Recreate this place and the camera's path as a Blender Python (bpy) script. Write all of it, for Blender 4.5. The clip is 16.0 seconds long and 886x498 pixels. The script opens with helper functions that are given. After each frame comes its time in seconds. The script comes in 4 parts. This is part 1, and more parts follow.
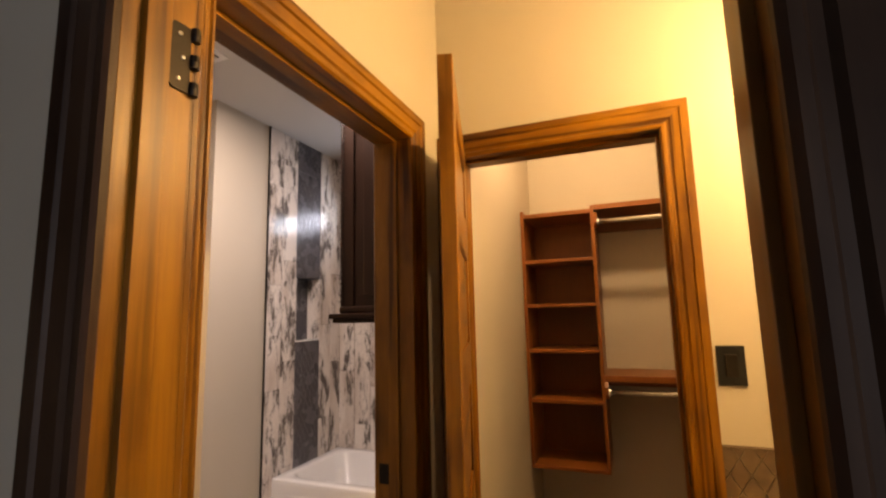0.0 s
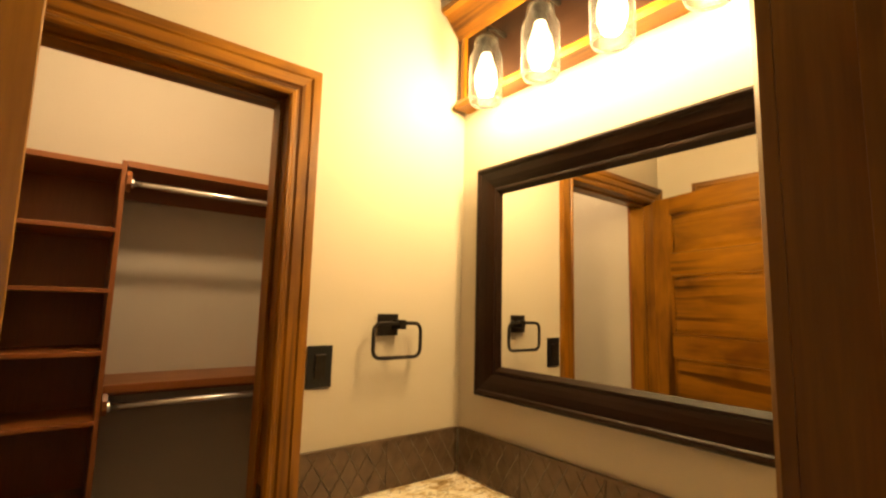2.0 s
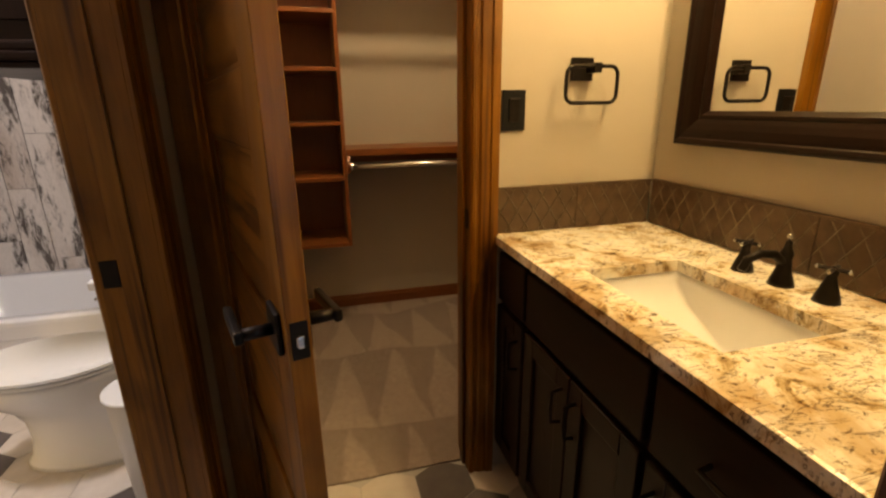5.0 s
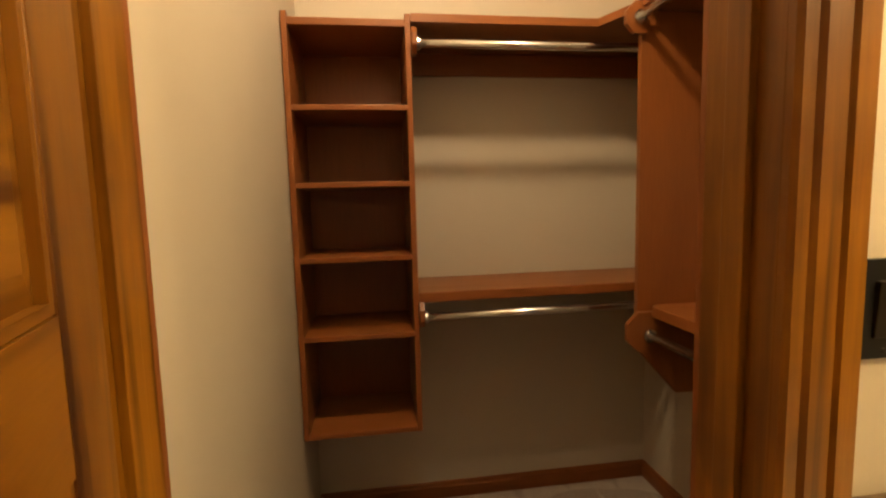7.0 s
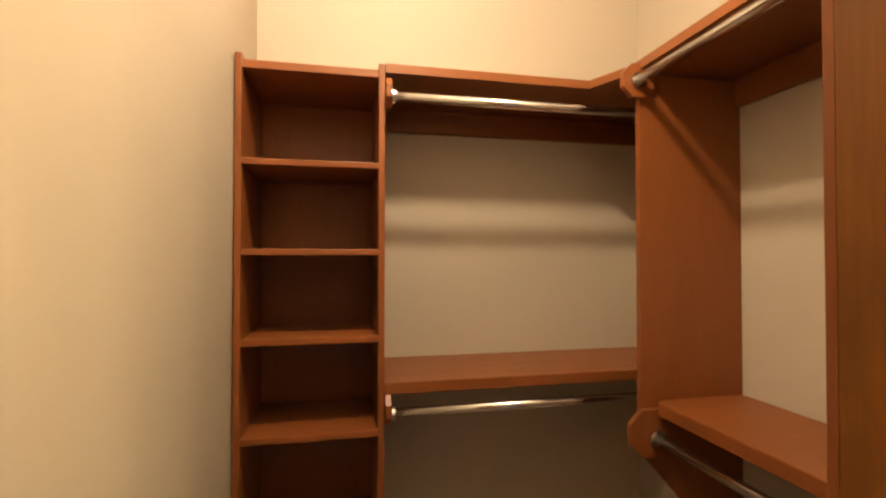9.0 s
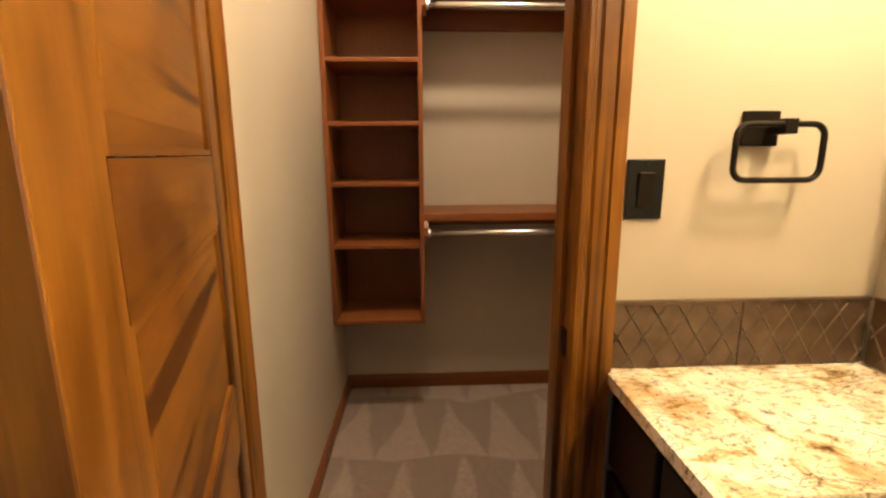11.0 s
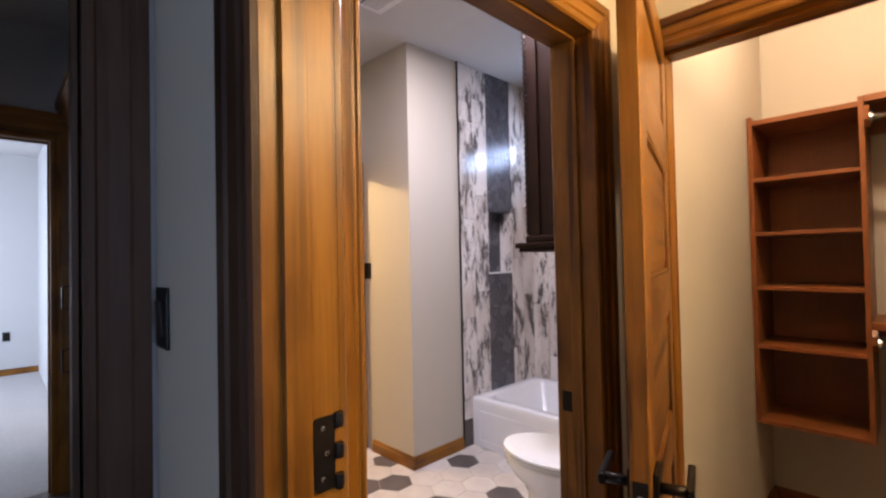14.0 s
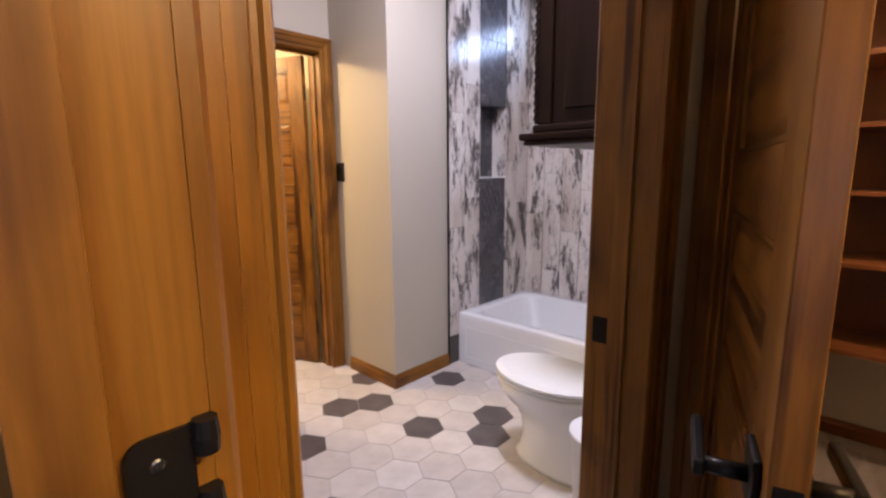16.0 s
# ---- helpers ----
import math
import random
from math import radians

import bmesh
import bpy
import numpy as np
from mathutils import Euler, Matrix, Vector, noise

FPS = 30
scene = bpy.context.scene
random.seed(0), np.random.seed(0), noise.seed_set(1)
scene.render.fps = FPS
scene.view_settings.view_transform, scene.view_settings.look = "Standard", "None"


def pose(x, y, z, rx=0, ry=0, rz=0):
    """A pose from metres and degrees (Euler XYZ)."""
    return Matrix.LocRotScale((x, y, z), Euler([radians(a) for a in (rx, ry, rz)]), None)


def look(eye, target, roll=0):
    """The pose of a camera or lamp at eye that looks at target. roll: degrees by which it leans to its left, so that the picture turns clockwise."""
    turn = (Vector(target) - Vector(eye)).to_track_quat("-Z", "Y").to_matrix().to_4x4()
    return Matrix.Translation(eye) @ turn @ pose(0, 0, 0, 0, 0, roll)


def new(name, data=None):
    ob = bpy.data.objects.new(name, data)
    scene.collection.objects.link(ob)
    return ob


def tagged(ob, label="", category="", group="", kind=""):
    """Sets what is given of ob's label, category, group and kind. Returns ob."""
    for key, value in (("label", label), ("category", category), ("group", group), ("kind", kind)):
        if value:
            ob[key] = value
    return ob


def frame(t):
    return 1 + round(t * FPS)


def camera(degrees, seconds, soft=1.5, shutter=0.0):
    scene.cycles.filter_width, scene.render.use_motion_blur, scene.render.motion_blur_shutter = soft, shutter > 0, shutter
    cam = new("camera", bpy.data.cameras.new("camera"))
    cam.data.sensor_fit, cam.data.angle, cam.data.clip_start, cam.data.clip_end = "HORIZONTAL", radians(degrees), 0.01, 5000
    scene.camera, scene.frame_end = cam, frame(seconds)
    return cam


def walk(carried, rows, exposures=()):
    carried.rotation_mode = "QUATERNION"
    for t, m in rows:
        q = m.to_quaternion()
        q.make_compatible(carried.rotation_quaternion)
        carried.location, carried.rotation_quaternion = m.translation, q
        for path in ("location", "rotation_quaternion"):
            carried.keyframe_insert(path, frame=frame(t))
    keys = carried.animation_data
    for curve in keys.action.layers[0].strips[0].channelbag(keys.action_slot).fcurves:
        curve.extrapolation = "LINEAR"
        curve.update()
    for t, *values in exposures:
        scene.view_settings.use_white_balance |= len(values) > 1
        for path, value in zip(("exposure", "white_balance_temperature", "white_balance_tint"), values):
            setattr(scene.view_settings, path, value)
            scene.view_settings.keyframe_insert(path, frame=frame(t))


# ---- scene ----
cam = camera(87.1, 16.0, soft=2.4)
PATH = [
    (0, (-0.791, -1.626, 1.448), (-1.508, 0.221, 1.722), -1.4),
    (0.5, (-0.948, -1.513, 1.439), (-1.047, 0.469, 1.691), -1.8),
    (1, (-1.05, -1.425, 1.429), (-0.609, 0.519, 1.589), -0.4),
    (1.5, (-1.049, -1.313, 1.421), (-0.203, 0.487, 1.633), -0.4),
    (2, (-1.07, -1.262, 1.453), (0.151, 0.304, 1.694), 1.5),
    (2.5, (-1.121, -1.284, 1.442), (0.289, 0.132, 1.533), 1.4),
    (3, (-1.139, -1.315, 1.355), (0.275, 0.078, 1.113), 0.7),
    (3.5, (-1.171, -1.344, 1.317), (0.216, 0.016, 0.838), -0.6),
    (4, (-1.192, -1.374, 1.276), (0.087, -0.007, 0.572), -2.6),
    (4.5, (-1.19, -1.364, 1.263), (-0.171, 0.177, 0.496), -2.0),
    (5, (-1.087, -1.342, 1.288), (-0.603, 0.508, 0.704), -0.7),
    (5.2, (-1.03, -1.312, 1.286), (-0.678, 0.588, 0.771), -1.6),
    (7.3, (-1.095, -0.298, 1.417), (-0.825, 1.678, 1.266), -1.7),
    (7.5, (-1.104, -0.213, 1.418), (-0.786, 1.758, 1.296), -3.3),
    (8, (-1.117, -0.108, 1.466), (-0.595, 1.822, 1.454), -1.3),
    (8.2, (-1.118, -0.102, 1.498), (-0.547, 1.811, 1.603), -0.8),
    (10.3, (-0.941, -0.641, 1.376), (-0.871, 1.335, 1.073), 1.3),
    (10.5, (-0.946, -0.721, 1.368), (-0.837, 1.244, 1.012), 1.1),
    (11, (-0.953, -0.901, 1.344), (-0.861, 1.057, 0.945), -0.2),
    (11.5, (-0.967, -1.087, 1.318), (-0.958, 0.854, 0.833), -0.8),
    (12, (-0.992, -1.233, 1.315), (-1.027, 0.7, 0.806), -1.6),
    (12.5, (-1.031, -1.366, 1.309), (-1.295, 0.545, 0.779), -2.2),
    (13, (-0.974, -1.423, 1.324), (-1.819, 0.349, 0.944), -2.3),
    (13.5, (-0.848, -1.471, 1.351), (-2.155, 0.019, 1.086), -0.1),
    (14, (-0.786, -1.509, 1.392), (-2.214, -0.11, 1.431), -1.2),
    (14.5, (-0.78, -1.523, 1.4), (-2.23, -0.149, 1.493), -1.3),
    (15, (-0.794, -1.509, 1.359), (-2.258, -0.161, 1.161), -1.4),
    (15.5, (-0.864, -1.428, 1.334), (-2.304, -0.084, 0.991), -1.7),
    (16, (-1.097, -1.242, 1.314), (-2.451, 0.192, 0.983), -0.5),
]
EXPOSURES = [(0.0, -0.35, 9600, 20), (1.5, -0.42, 8300, 14), (3.0, -0.6, 7900, 11), (4.0, -0.55, 7000, 8), (4.5, -0.6, 7400, 10), (5.0, -0.42, 8000, 10), (7.5, -0.1, 7200, 10), (8.2, 0.18, 6900, 11), (10.5, 0.25, 6300, 12), (12.5, -0.2, 6600, 17), (14.5, 0.02, 6350, 18), (16.0, -0.08, 6250, 18)]
walk(cam, [(t, look(eye, target, roll)) for t, eye, target, roll in PATH], EXPOSURES)

# ---- world and lights ----
world = bpy.data.worlds.new("sky")
scene.world = world
world.use_nodes = True
wn = world.node_tree
sky = wn.nodes.new("ShaderNodeTexSky")
sky.sky_type = "NISHITA"
sky.sun_disc = False
sky.sun_elevation, sky.sun_rotation = radians(25), radians(200)
wn.nodes["Background"].inputs["Strength"].default_value = 0.1
wn.links.new(sky.outputs[0], wn.nodes["Background"].inputs["Color"])

SUN = bpy.data.lights.new("sun", "SUN")
SUN.energy, SUN.angle, SUN.color = 0.8, radians(12), (1.0, 0.96, 0.9)
new("sun", SUN).matrix_world = pose(0, 0, 8, 65, 0, -20)

WARM, CLOSET_WARM, COOL, DAY = (1.0, 0.74, 0.36), (1.0, 0.77, 0.50), (0.90, 0.88, 1.0), (0.52, 0.69, 1.0)


def lamp(name, kind, where, watts, colour, size=0.1, target=None, size_y=None):
    data = bpy.data.lights.new(name, kind)
    data.energy, data.color = watts, colour
    if kind == "AREA":
        data.size = size
        if size_y:
            data.shape, data.size_y = "RECTANGLE", size_y
    else:
        data.shadow_soft_size = size
    ob = new(name, data)
    ob.matrix_world = look(where, target) if target else pose(*where)
    return ob


JAR_Y = (-0.24, -0.46, -0.68, -0.90)
for jy in JAR_Y:
    lamp("vanity_bulb", "POINT", (-0.12, jy, 2.17), 19.5, WARM, 0.035)
lamp("closet_bulb", "POINT", (-0.88, 0.53, 2.75), 68.0, CLOSET_WARM, 0.05)
lamp("bath_bulb", "AREA", (-2.25, 0.25, 2.83), 55.0, COOL, 0.30, (-2.25, 0.251, 0))
lamp("passage_bulb", "POINT", (-4.55, -0.60, 2.25), 110.0, WARM, 0.06)
lamp("bedroom_window_light", "AREA", (3.598, -1.57, 1.33), 42.0, DAY, 1.2, (0, -1.66, 0.9), 1.5)
lamp("bedroom_south_light", "AREA", (1.60, -3.56, 1.40), 78.0, DAY, 1.6, (1.60, 0, 0.8), 1.4)
lamp("bath_transom_light", "AREA", (-2.64, 1.955, 2.31), 9.0, DAY, 0.62, (-2.64, 0, 2.05), 0.18)
lamp("far_window_light", "AREA", (-7.2, -3.56, 1.4), 150.0, (0.70, 0.82, 1.0), 1.8, (-7.2, 0, 1.0), 1.4)

# ---- materials ----


def shader(name, rough=0.6, metal=0.0):
    m = bpy.data.materials.new(name)
    m.use_nodes = True
    b = m.node_tree.nodes["Principled BSDF"]
    b.inputs["Roughness"].default_value, b.inputs["Metallic"].default_value = rough, metal
    return m, m.node_tree, b


def node(nt, kind, **values):
    n = nt.nodes.new(kind)
    for key, value in values.items():
        n.inputs[key].default_value = value
    return n


def coords(nt, scale=(1, 1, 1), output="Object"):
    tc, mp = nt.nodes.new("ShaderNodeTexCoord"), nt.nodes.new("ShaderNodeMapping")
    mp.inputs["Scale"].default_value = scale
    nt.links.new(tc.outputs[output], mp.inputs["Vector"])
    return mp.outputs["Vector"]


def ramp(nt, factor, stops):
    r = nt.nodes.new("ShaderNodeValToRGB")
    while len(r.color_ramp.elements) < len(stops):
        r.color_ramp.elements.new(0.5)
    for e, (at, c) in zip(r.color_ramp.elements, stops):
        e.position, e.color = at, (*c, 1)
    nt.links.new(factor, r.inputs["Fac"])
    return r.outputs["Color"]


def noise_of(nt, vec, scale, detail=4.0, rough=0.55, distort=0.0):
    n = node(nt, "ShaderNodeTexNoise", Scale=scale, Detail=detail, Roughness=rough, Distortion=distort)
    nt.links.new(vec, n.inputs["Vector"])
    return n.outputs["Fac"]


def mix(nt, a, b, factor, mode="MIX"):
    n = nt.nodes.new("ShaderNodeMix")
    n.data_type, n.blend_type = "RGBA", mode
    for sock, v in ((n.inputs[6], a), (n.inputs[7], b), (n.inputs[0], factor)):
        if isinstance(v, bpy.types.NodeSocket):
            nt.links.new(v, sock)
        else:
            sock.default_value = (*v, 1) if isinstance(v, tuple) else v
    return n.outputs[2]


def bump(nt, b, height, strength=0.2, distance=0.01):
    n = node(nt, "ShaderNodeBump", Strength=strength, Distance=distance)
    nt.links.new(height, n.inputs["Height"])
    nt.links.new(n.outputs["Normal"], b.inputs["Normal"])


def colour(nt, b, c):
    nt.links.new(c, b.inputs["Base Color"])


def rough_from(nt, b, factor, low, high):
    mr = node(nt, "ShaderNodeMapRange", **{"To Min": low, "To Max": high})
    nt.links.new(factor, mr.inputs["Value"])
    nt.links.new(mr.outputs["Result"], b.inputs["Roughness"])


def wood(name, axis, light, mid, dark, rough=0.35, knots=0.5, grain=1.0, spec=0.35):
    """Stained boards: fine pores, soft growth bands, thin dark mineral streaks and a few knots."""
    m, nt, b = shader(name, rough)
    k = "xyz".index(axis)

    def along(ratio):
        return [ratio if i == k else 1.0 for i in range(3)]

    fine = noise_of(nt, coords(nt, along(0.04)), 210 * grain, 5, 0.7)
    bands = noise_of(nt, coords(nt, along(0.09)), 24 * grain, 5, 0.6, 1.0)
    wide = noise_of(nt, coords(nt, along(0.22)), 5.0, 4, 0.55, 0.6)
    blot = noise_of(nt, coords(nt, along(0.5)), 7.5, 3, 0.5, 0.3)
    base = ramp(nt, bands, [(0.25, dark), (0.45, mid), (0.70, light)])
    base = mix(nt, base, ramp(nt, wide, [(0.34, mid), (0.62, light)]), 0.68)
    base = mix(nt, base, ramp(nt, blot, [(0.30, (0.36, 0.27, 0.20)), (0.50, (1, 1, 1))]), 0.8 * knots, "MULTIPLY")
    base = mix(nt, base, ramp(nt, fine, [(0.32, (0.62, 0.56, 0.5)), (0.60, (1, 1, 1))]), 0.4, "MULTIPLY")
    streak = noise_of(nt, coords(nt, along(0.035)), 22, 3, 0.6, 0.25)
    where = noise_of(nt, coords(nt, along(0.3)), 3.1, 2, 0.5)
    gate = ramp(nt, where, [(0.40, (1, 1, 1)), (0.52, (0, 0, 0))])
    line = mix(nt, ramp(nt, streak, [(0.51, (1, 1, 1)), (0.61, (0.22, 0.13, 0.08))]), (1.0, 1.0, 1.0), gate)
    base = mix(nt, base, line, knots, "MULTIPLY")
    kn = node(nt, "ShaderNodeTexVoronoi", Scale=3.3)
    nt.links.new(coords(nt, along(0.45)), kn.inputs["Vector"])
    base = mix(nt, base, ramp(nt, kn.outputs["Distance"], [(0.02, (0.13, 0.07, 0.04)), (0.06, (0.55, 0.42, 0.32)), (0.12, (1, 1, 1))]), knots, "MULTIPLY")
    colour(nt, b, base)
    rough_from(nt, b, bands, rough - 0.06, rough + 0.12)
    b.inputs["Specular IOR Level"].default_value = spec
    bump(nt, b, fine, 0.04, 0.001)
    return m


def woods(name, *args, **kw):
    return {a: wood(name + "_" + a, a, *args, **kw) for a in "xyz"}


ALDER = woods("knotty_alder", (0.310, 0.130, 0.014), (0.158, 0.057, 0.006), (0.036, 0.012, 0.003), 0.32, 0.9, 1.0, 0.34)
CHERRY = woods("cherry_stain", (0.225, 0.074, 0.020), (0.200, 0.063, 0.017), (0.178, 0.054, 0.015), 0.36, 0.0)
ESPRESSO = woods("espresso_stain", (0.020, 0.0095, 0.006), (0.013, 0.006, 0.004), (0.006, 0.003, 0.002), 0.28, 0.3, 1.0, 0.14)
# alder again, with the low light on the bedroom-side trim put into its colour
SHADED_ALDER = woods("shaded_alder", (0.070, 0.036, 0.020), (0.042, 0.020, 0.011), (0.014, 0.007, 0.004), 0.42, 0.6, 1.0, 0.18)
PLANK = woods("dark_plank", (0.10, 0.07, 0.055), (0.065, 0.045, 0.035), (0.03, 0.02, 0.016), 0.35, 0.3)


def paint(name, tone, rough=0.65):
    m, nt, b = shader(name, rough)
    vec = coords(nt)
    big = noise_of(nt, vec, 1.3, 3)
    colour(nt, b, ramp(nt, big, [(0.3, tuple(c * 0.95 for c in tone)), (0.7, tone)]))
    peel = noise_of(nt, vec, 90, 3, 0.6)
    bump(nt, b, peel, 0.12, 0.003)
    rough_from(nt, b, noise_of(nt, vec, 4), rough - 0.08, rough + 0.08)
    return m


WALL = paint("beige_paint", (0.47, 0.415, 0.335))
WHITE = paint("pale_grey_paint", (0.50, 0.50, 0.50))
CEIL = paint("ceiling_paint", (0.52, 0.51, 0.50), 0.8)


def plain(name, tone, rough=0.4, metal=0.0, grain=60.0, vary=0.15):
    m, nt, b = shader(name, rough, metal)
    vec = coords(nt)
    f = noise_of(nt, vec, grain, 4)
    colour(nt, b, ramp(nt, f, [(0.3, tuple(c * (1 - vary) for c in tone)), (0.7, tone)]))
    rough_from(nt, b, noise_of(nt, vec, 9), max(0.03, rough - 0.06), rough + 0.08)
    return m


BRONZE = plain("oil_rubbed_bronze", (0.022, 0.017, 0.014), 0.36, 0.6)
CHROME = plain("brushed_chrome", (0.76, 0.755, 0.75), 0.20, 1.0, 200, 0.06)
CERAMIC = plain("white_ceramic", (0.82, 0.82, 0.81), 0.08, 0.0, 8, 0.02)
ACRYLIC = plain("white_acrylic", (0.80, 0.80, 0.80), 0.14, 0.0, 8, 0.02)
PLASTIC = plain("white_plastic", (0.74, 0.74, 0.72), 0.35, 0.0, 30, 0.03)
BLACK = plain("black_plastic", (0.007, 0.007, 0.007), 0.4, 0.0, 30, 0.1)
STEEL = plain("white_enamel", (0.72, 0.72, 0.72), 0.4, 0.0, 30, 0.03)
GROUT = plain("pale_grout", (0.50, 0.47, 0.44), 0.9, 0.0, 300, 0.2)
DARK_GROUT = plain("dark_grout", (0.10, 0.085, 0.075), 0.9, 0.0, 300, 0.2)
for dull in (BLACK, BRONZE):
    dull.node_tree.nodes["Principled BSDF"].inputs["Specular IOR Level"].default_value = 0.25
LATEX = plain("shadow_gap", (0.03, 0.025, 0.02), 0.8)


def hex_tile(name, tone, dark):
    m, nt, b = shader(name, 0.42)
    info = nt.nodes.new("ShaderNodeObjectInfo")
    vec = coords(nt, output="Generated")
    add = nt.nodes.new("ShaderNodeVectorMath")
    nt.links.new(vec, add.inputs[0])
    nt.links.new(info.outputs["Location"], add.inputs[1])
    cloud = noise_of(nt, add.outputs[0], 2.5, 4)
    c = ramp(nt, cloud, [(0.3, dark), (0.7, tone)])
    c = mix(nt, c, ramp(nt, info.outputs["Random"], [(0.0, (0.86, 0.84, 0.82)), (1.0, (1, 1, 1))]), 1.0, "MULTIPLY")
    colour(nt, b, c)
    bump(nt, b, noise_of(nt, add.outputs[0], 40), 0.06, 0.002)
    return m


HEX_LIGHT = hex_tile("bone_hex_tile", (0.66, 0.61, 0.56), (0.56, 0.51, 0.46))
HEX_DARK = hex_tile("charcoal_hex_tile", (0.125, 0.105, 0.10), (0.085, 0.07, 0.068))


def carpet(name, light, dark, strokes):
    m, nt, b = shader(name, 0.95)
    vec = coords(nt)
    pile = noise_of(nt, vec, 260, 3, 0.7)
    tuft = noise_of(nt, vec, 45, 4, 0.7)
    c = ramp(nt, tuft, [(0.3, dark), (0.7, light)])
    c = mix(nt, c, ramp(nt, pile, [(0.3, (0.6, 0.6, 0.6)), (0.65, (1, 1, 1))]), 0.8, "MULTIPLY")
    if strokes:
        # wedges left by a vacuum cleaner, in rows
        sep = nt.nodes.new("ShaderNodeSeparateXYZ")
        wob = nt.nodes.new("ShaderNodeVectorMath")
        wob.operation = "ADD"
        drift = node(nt, "ShaderNodeTexNoise", Scale=1.6)
        nt.links.new(vec, drift.inputs["Vector"])
        calm = nt.nodes.new("ShaderNodeVectorMath")
        calm.operation = "SCALE"
        calm.inputs["Scale"].default_value = 0.75
        nt.links.new(drift.outputs["Color"], calm.inputs[0])
        nt.links.new(calm.outputs[0], wob.inputs[0])
        nt.links.new(coords(nt, (4.2, 1.75, 1)), wob.inputs[1])
        nt.links.new(wob.outputs[0], sep.inputs[0])

        def math_node(op, a, b_=None):
            n = nt.nodes.new("ShaderNodeMath")
            n.operation = op
            for s, v in ((n.inputs[0], a), (n.inputs[1], b_)):
                if isinstance(v, bpy.types.NodeSocket):
                    nt.links.new(v, s)
                elif v is not None:
                    s.default_value = v
            return n.outputs[0]

        tri = math_node("ABSOLUTE", math_node("MULTIPLY", math_node("SUBTRACT", math_node("FRACT", sep.outputs["X"]), 0.5), 2.0))
        diff = math_node("SUBTRACT", tri, math_node("FRACT", sep.outputs["Y"]))
        lift = math_node("ADD", math_node("MULTIPLY", diff, 7.0), 0.5)
        c = mix(nt, c, ramp(nt, lift, [(0.0, (0.70, 0.67, 0.65)), (1.0, (1, 1, 1))]), 1.0, "MULTIPLY")
    colour(nt, b, c)
    bump(nt, b, pile, 0.8, 0.01)
    b.inputs["Sheen Weight"].default_value = 0.3
    return m


CARPET = carpet("taupe_carpet", (0.50, 0.385, 0.315), (0.36, 0.27, 0.22), True)
CARPET_FAR = carpet("grey_carpet", (0.50, 0.48, 0.46), (0.36, 0.345, 0.335), False)


def granite():
    m, nt, b = shader("cream_granite", 0.12)
    vec = coords(nt, (1, 1, 1))
    cloud = noise_of(nt, vec, 12, 6, 0.7, 0.8)
    c = ramp(nt, cloud, [(0.33, (0.22, 0.14, 0.06)), (0.40, (0.58, 0.44, 0.25)), (0.46, (0.84, 0.76, 0.60)), (0.62, (0.92, 0.89, 0.82))])
    speck = noise_of(nt, coords(nt, (1, 1.5, 1)), 55, 5, 0.72, 0.6)
    c = mix(nt, c, ramp(nt, speck, [(0.36, (0.12, 0.07, 0.035)), (0.45, (1, 1, 1))]), 0.85, "MULTIPLY")
    vein = noise_of(nt, coords(nt, (1.0, 2.8, 1)), 3.4, 6, 0.62, 1.6)
    c = mix(nt, c, ramp(nt, vein, [(0.485, (1, 1, 1)), (0.497, (0.10, 0.055, 0.03)), (0.509, (1, 1, 1))]), 0.8, "MULTIPLY")
    gold = noise_of(nt, vec, 4.5, 5, 0.6, 0.5)
    c = mix(nt, c, mix(nt, c, (0.50, 0.32, 0.11), 1.0, "MULTIPLY"), ramp(nt, gold, [(0.48, (0, 0, 0)), (0.60, (0.7, 0.7, 0.7))]))
    colour(nt, b, c)
    rough_from(nt, b, speck, 0.08, 0.2)
    return m


GRANITE = granite()


def plank_tile():
    """Pale glazed planks with dark worn-paint patches; each plank its own cut of the pattern."""
    m, nt, b = shader("distressed_plank_tile", 0.16)
    info = nt.nodes.new("ShaderNodeObjectInfo")
    tc = nt.nodes.new("ShaderNodeTexCoord")
    off = nt.nodes.new("ShaderNodeVectorMath")
    off.operation = "MULTIPLY_ADD"
    nt.links.new(info.outputs["Random"], off.inputs[0])
    off.inputs[1].default_value = (17.0, 17.0, 31.0)
    nt.links.new(tc.outputs["Object"], off.inputs[2])
    mp = nt.nodes.new("ShaderNodeMapping")
    mp.inputs["Scale"].default_value = (1, 1, 0.32)
    nt.links.new(off.outputs[0], mp.inputs["Vector"])
    vec = mp.outputs["Vector"]
    patch = noise_of(nt, vec, 9, 4, 0.6, 0.5)
    chip = noise_of(nt, vec, 42, 8, 0.8, 0.6)
    both = node(nt, "ShaderNodeMath")
    both.operation = "MULTIPLY_ADD"
    nt.links.new(chip, both.inputs[0])
    both.inputs[1].default_value = 0.80
    nt.links.new(patch, both.inputs[2])
    tint = ramp(nt, noise_of(nt, vec, 4, 4), [(0.3, (0.46, 0.37, 0.31)), (0.55, (0.72, 0.66, 0.61))])
    worn = ramp(nt, both.outputs[0], [(0.88, (0, 0, 0)), (0.94, (0.25, 0.25, 0.25)), (1.0, (0.80, 0.80, 0.80)), (1.10, (0.95, 0.95, 0.95))])
    c = mix(nt, tint, (0.080, 0.066, 0.060), worn)
    c = mix(nt, c, ramp(nt, noise_of(nt, vec, 120, 4, 0.7), [(0.3, (0.78, 0.76, 0.74)), (0.55, (1, 1, 1))]), 0.6, "MULTIPLY")
    colour(nt, b, c)
    bump(nt, b, chip, 0.12, 0.002)
    return m


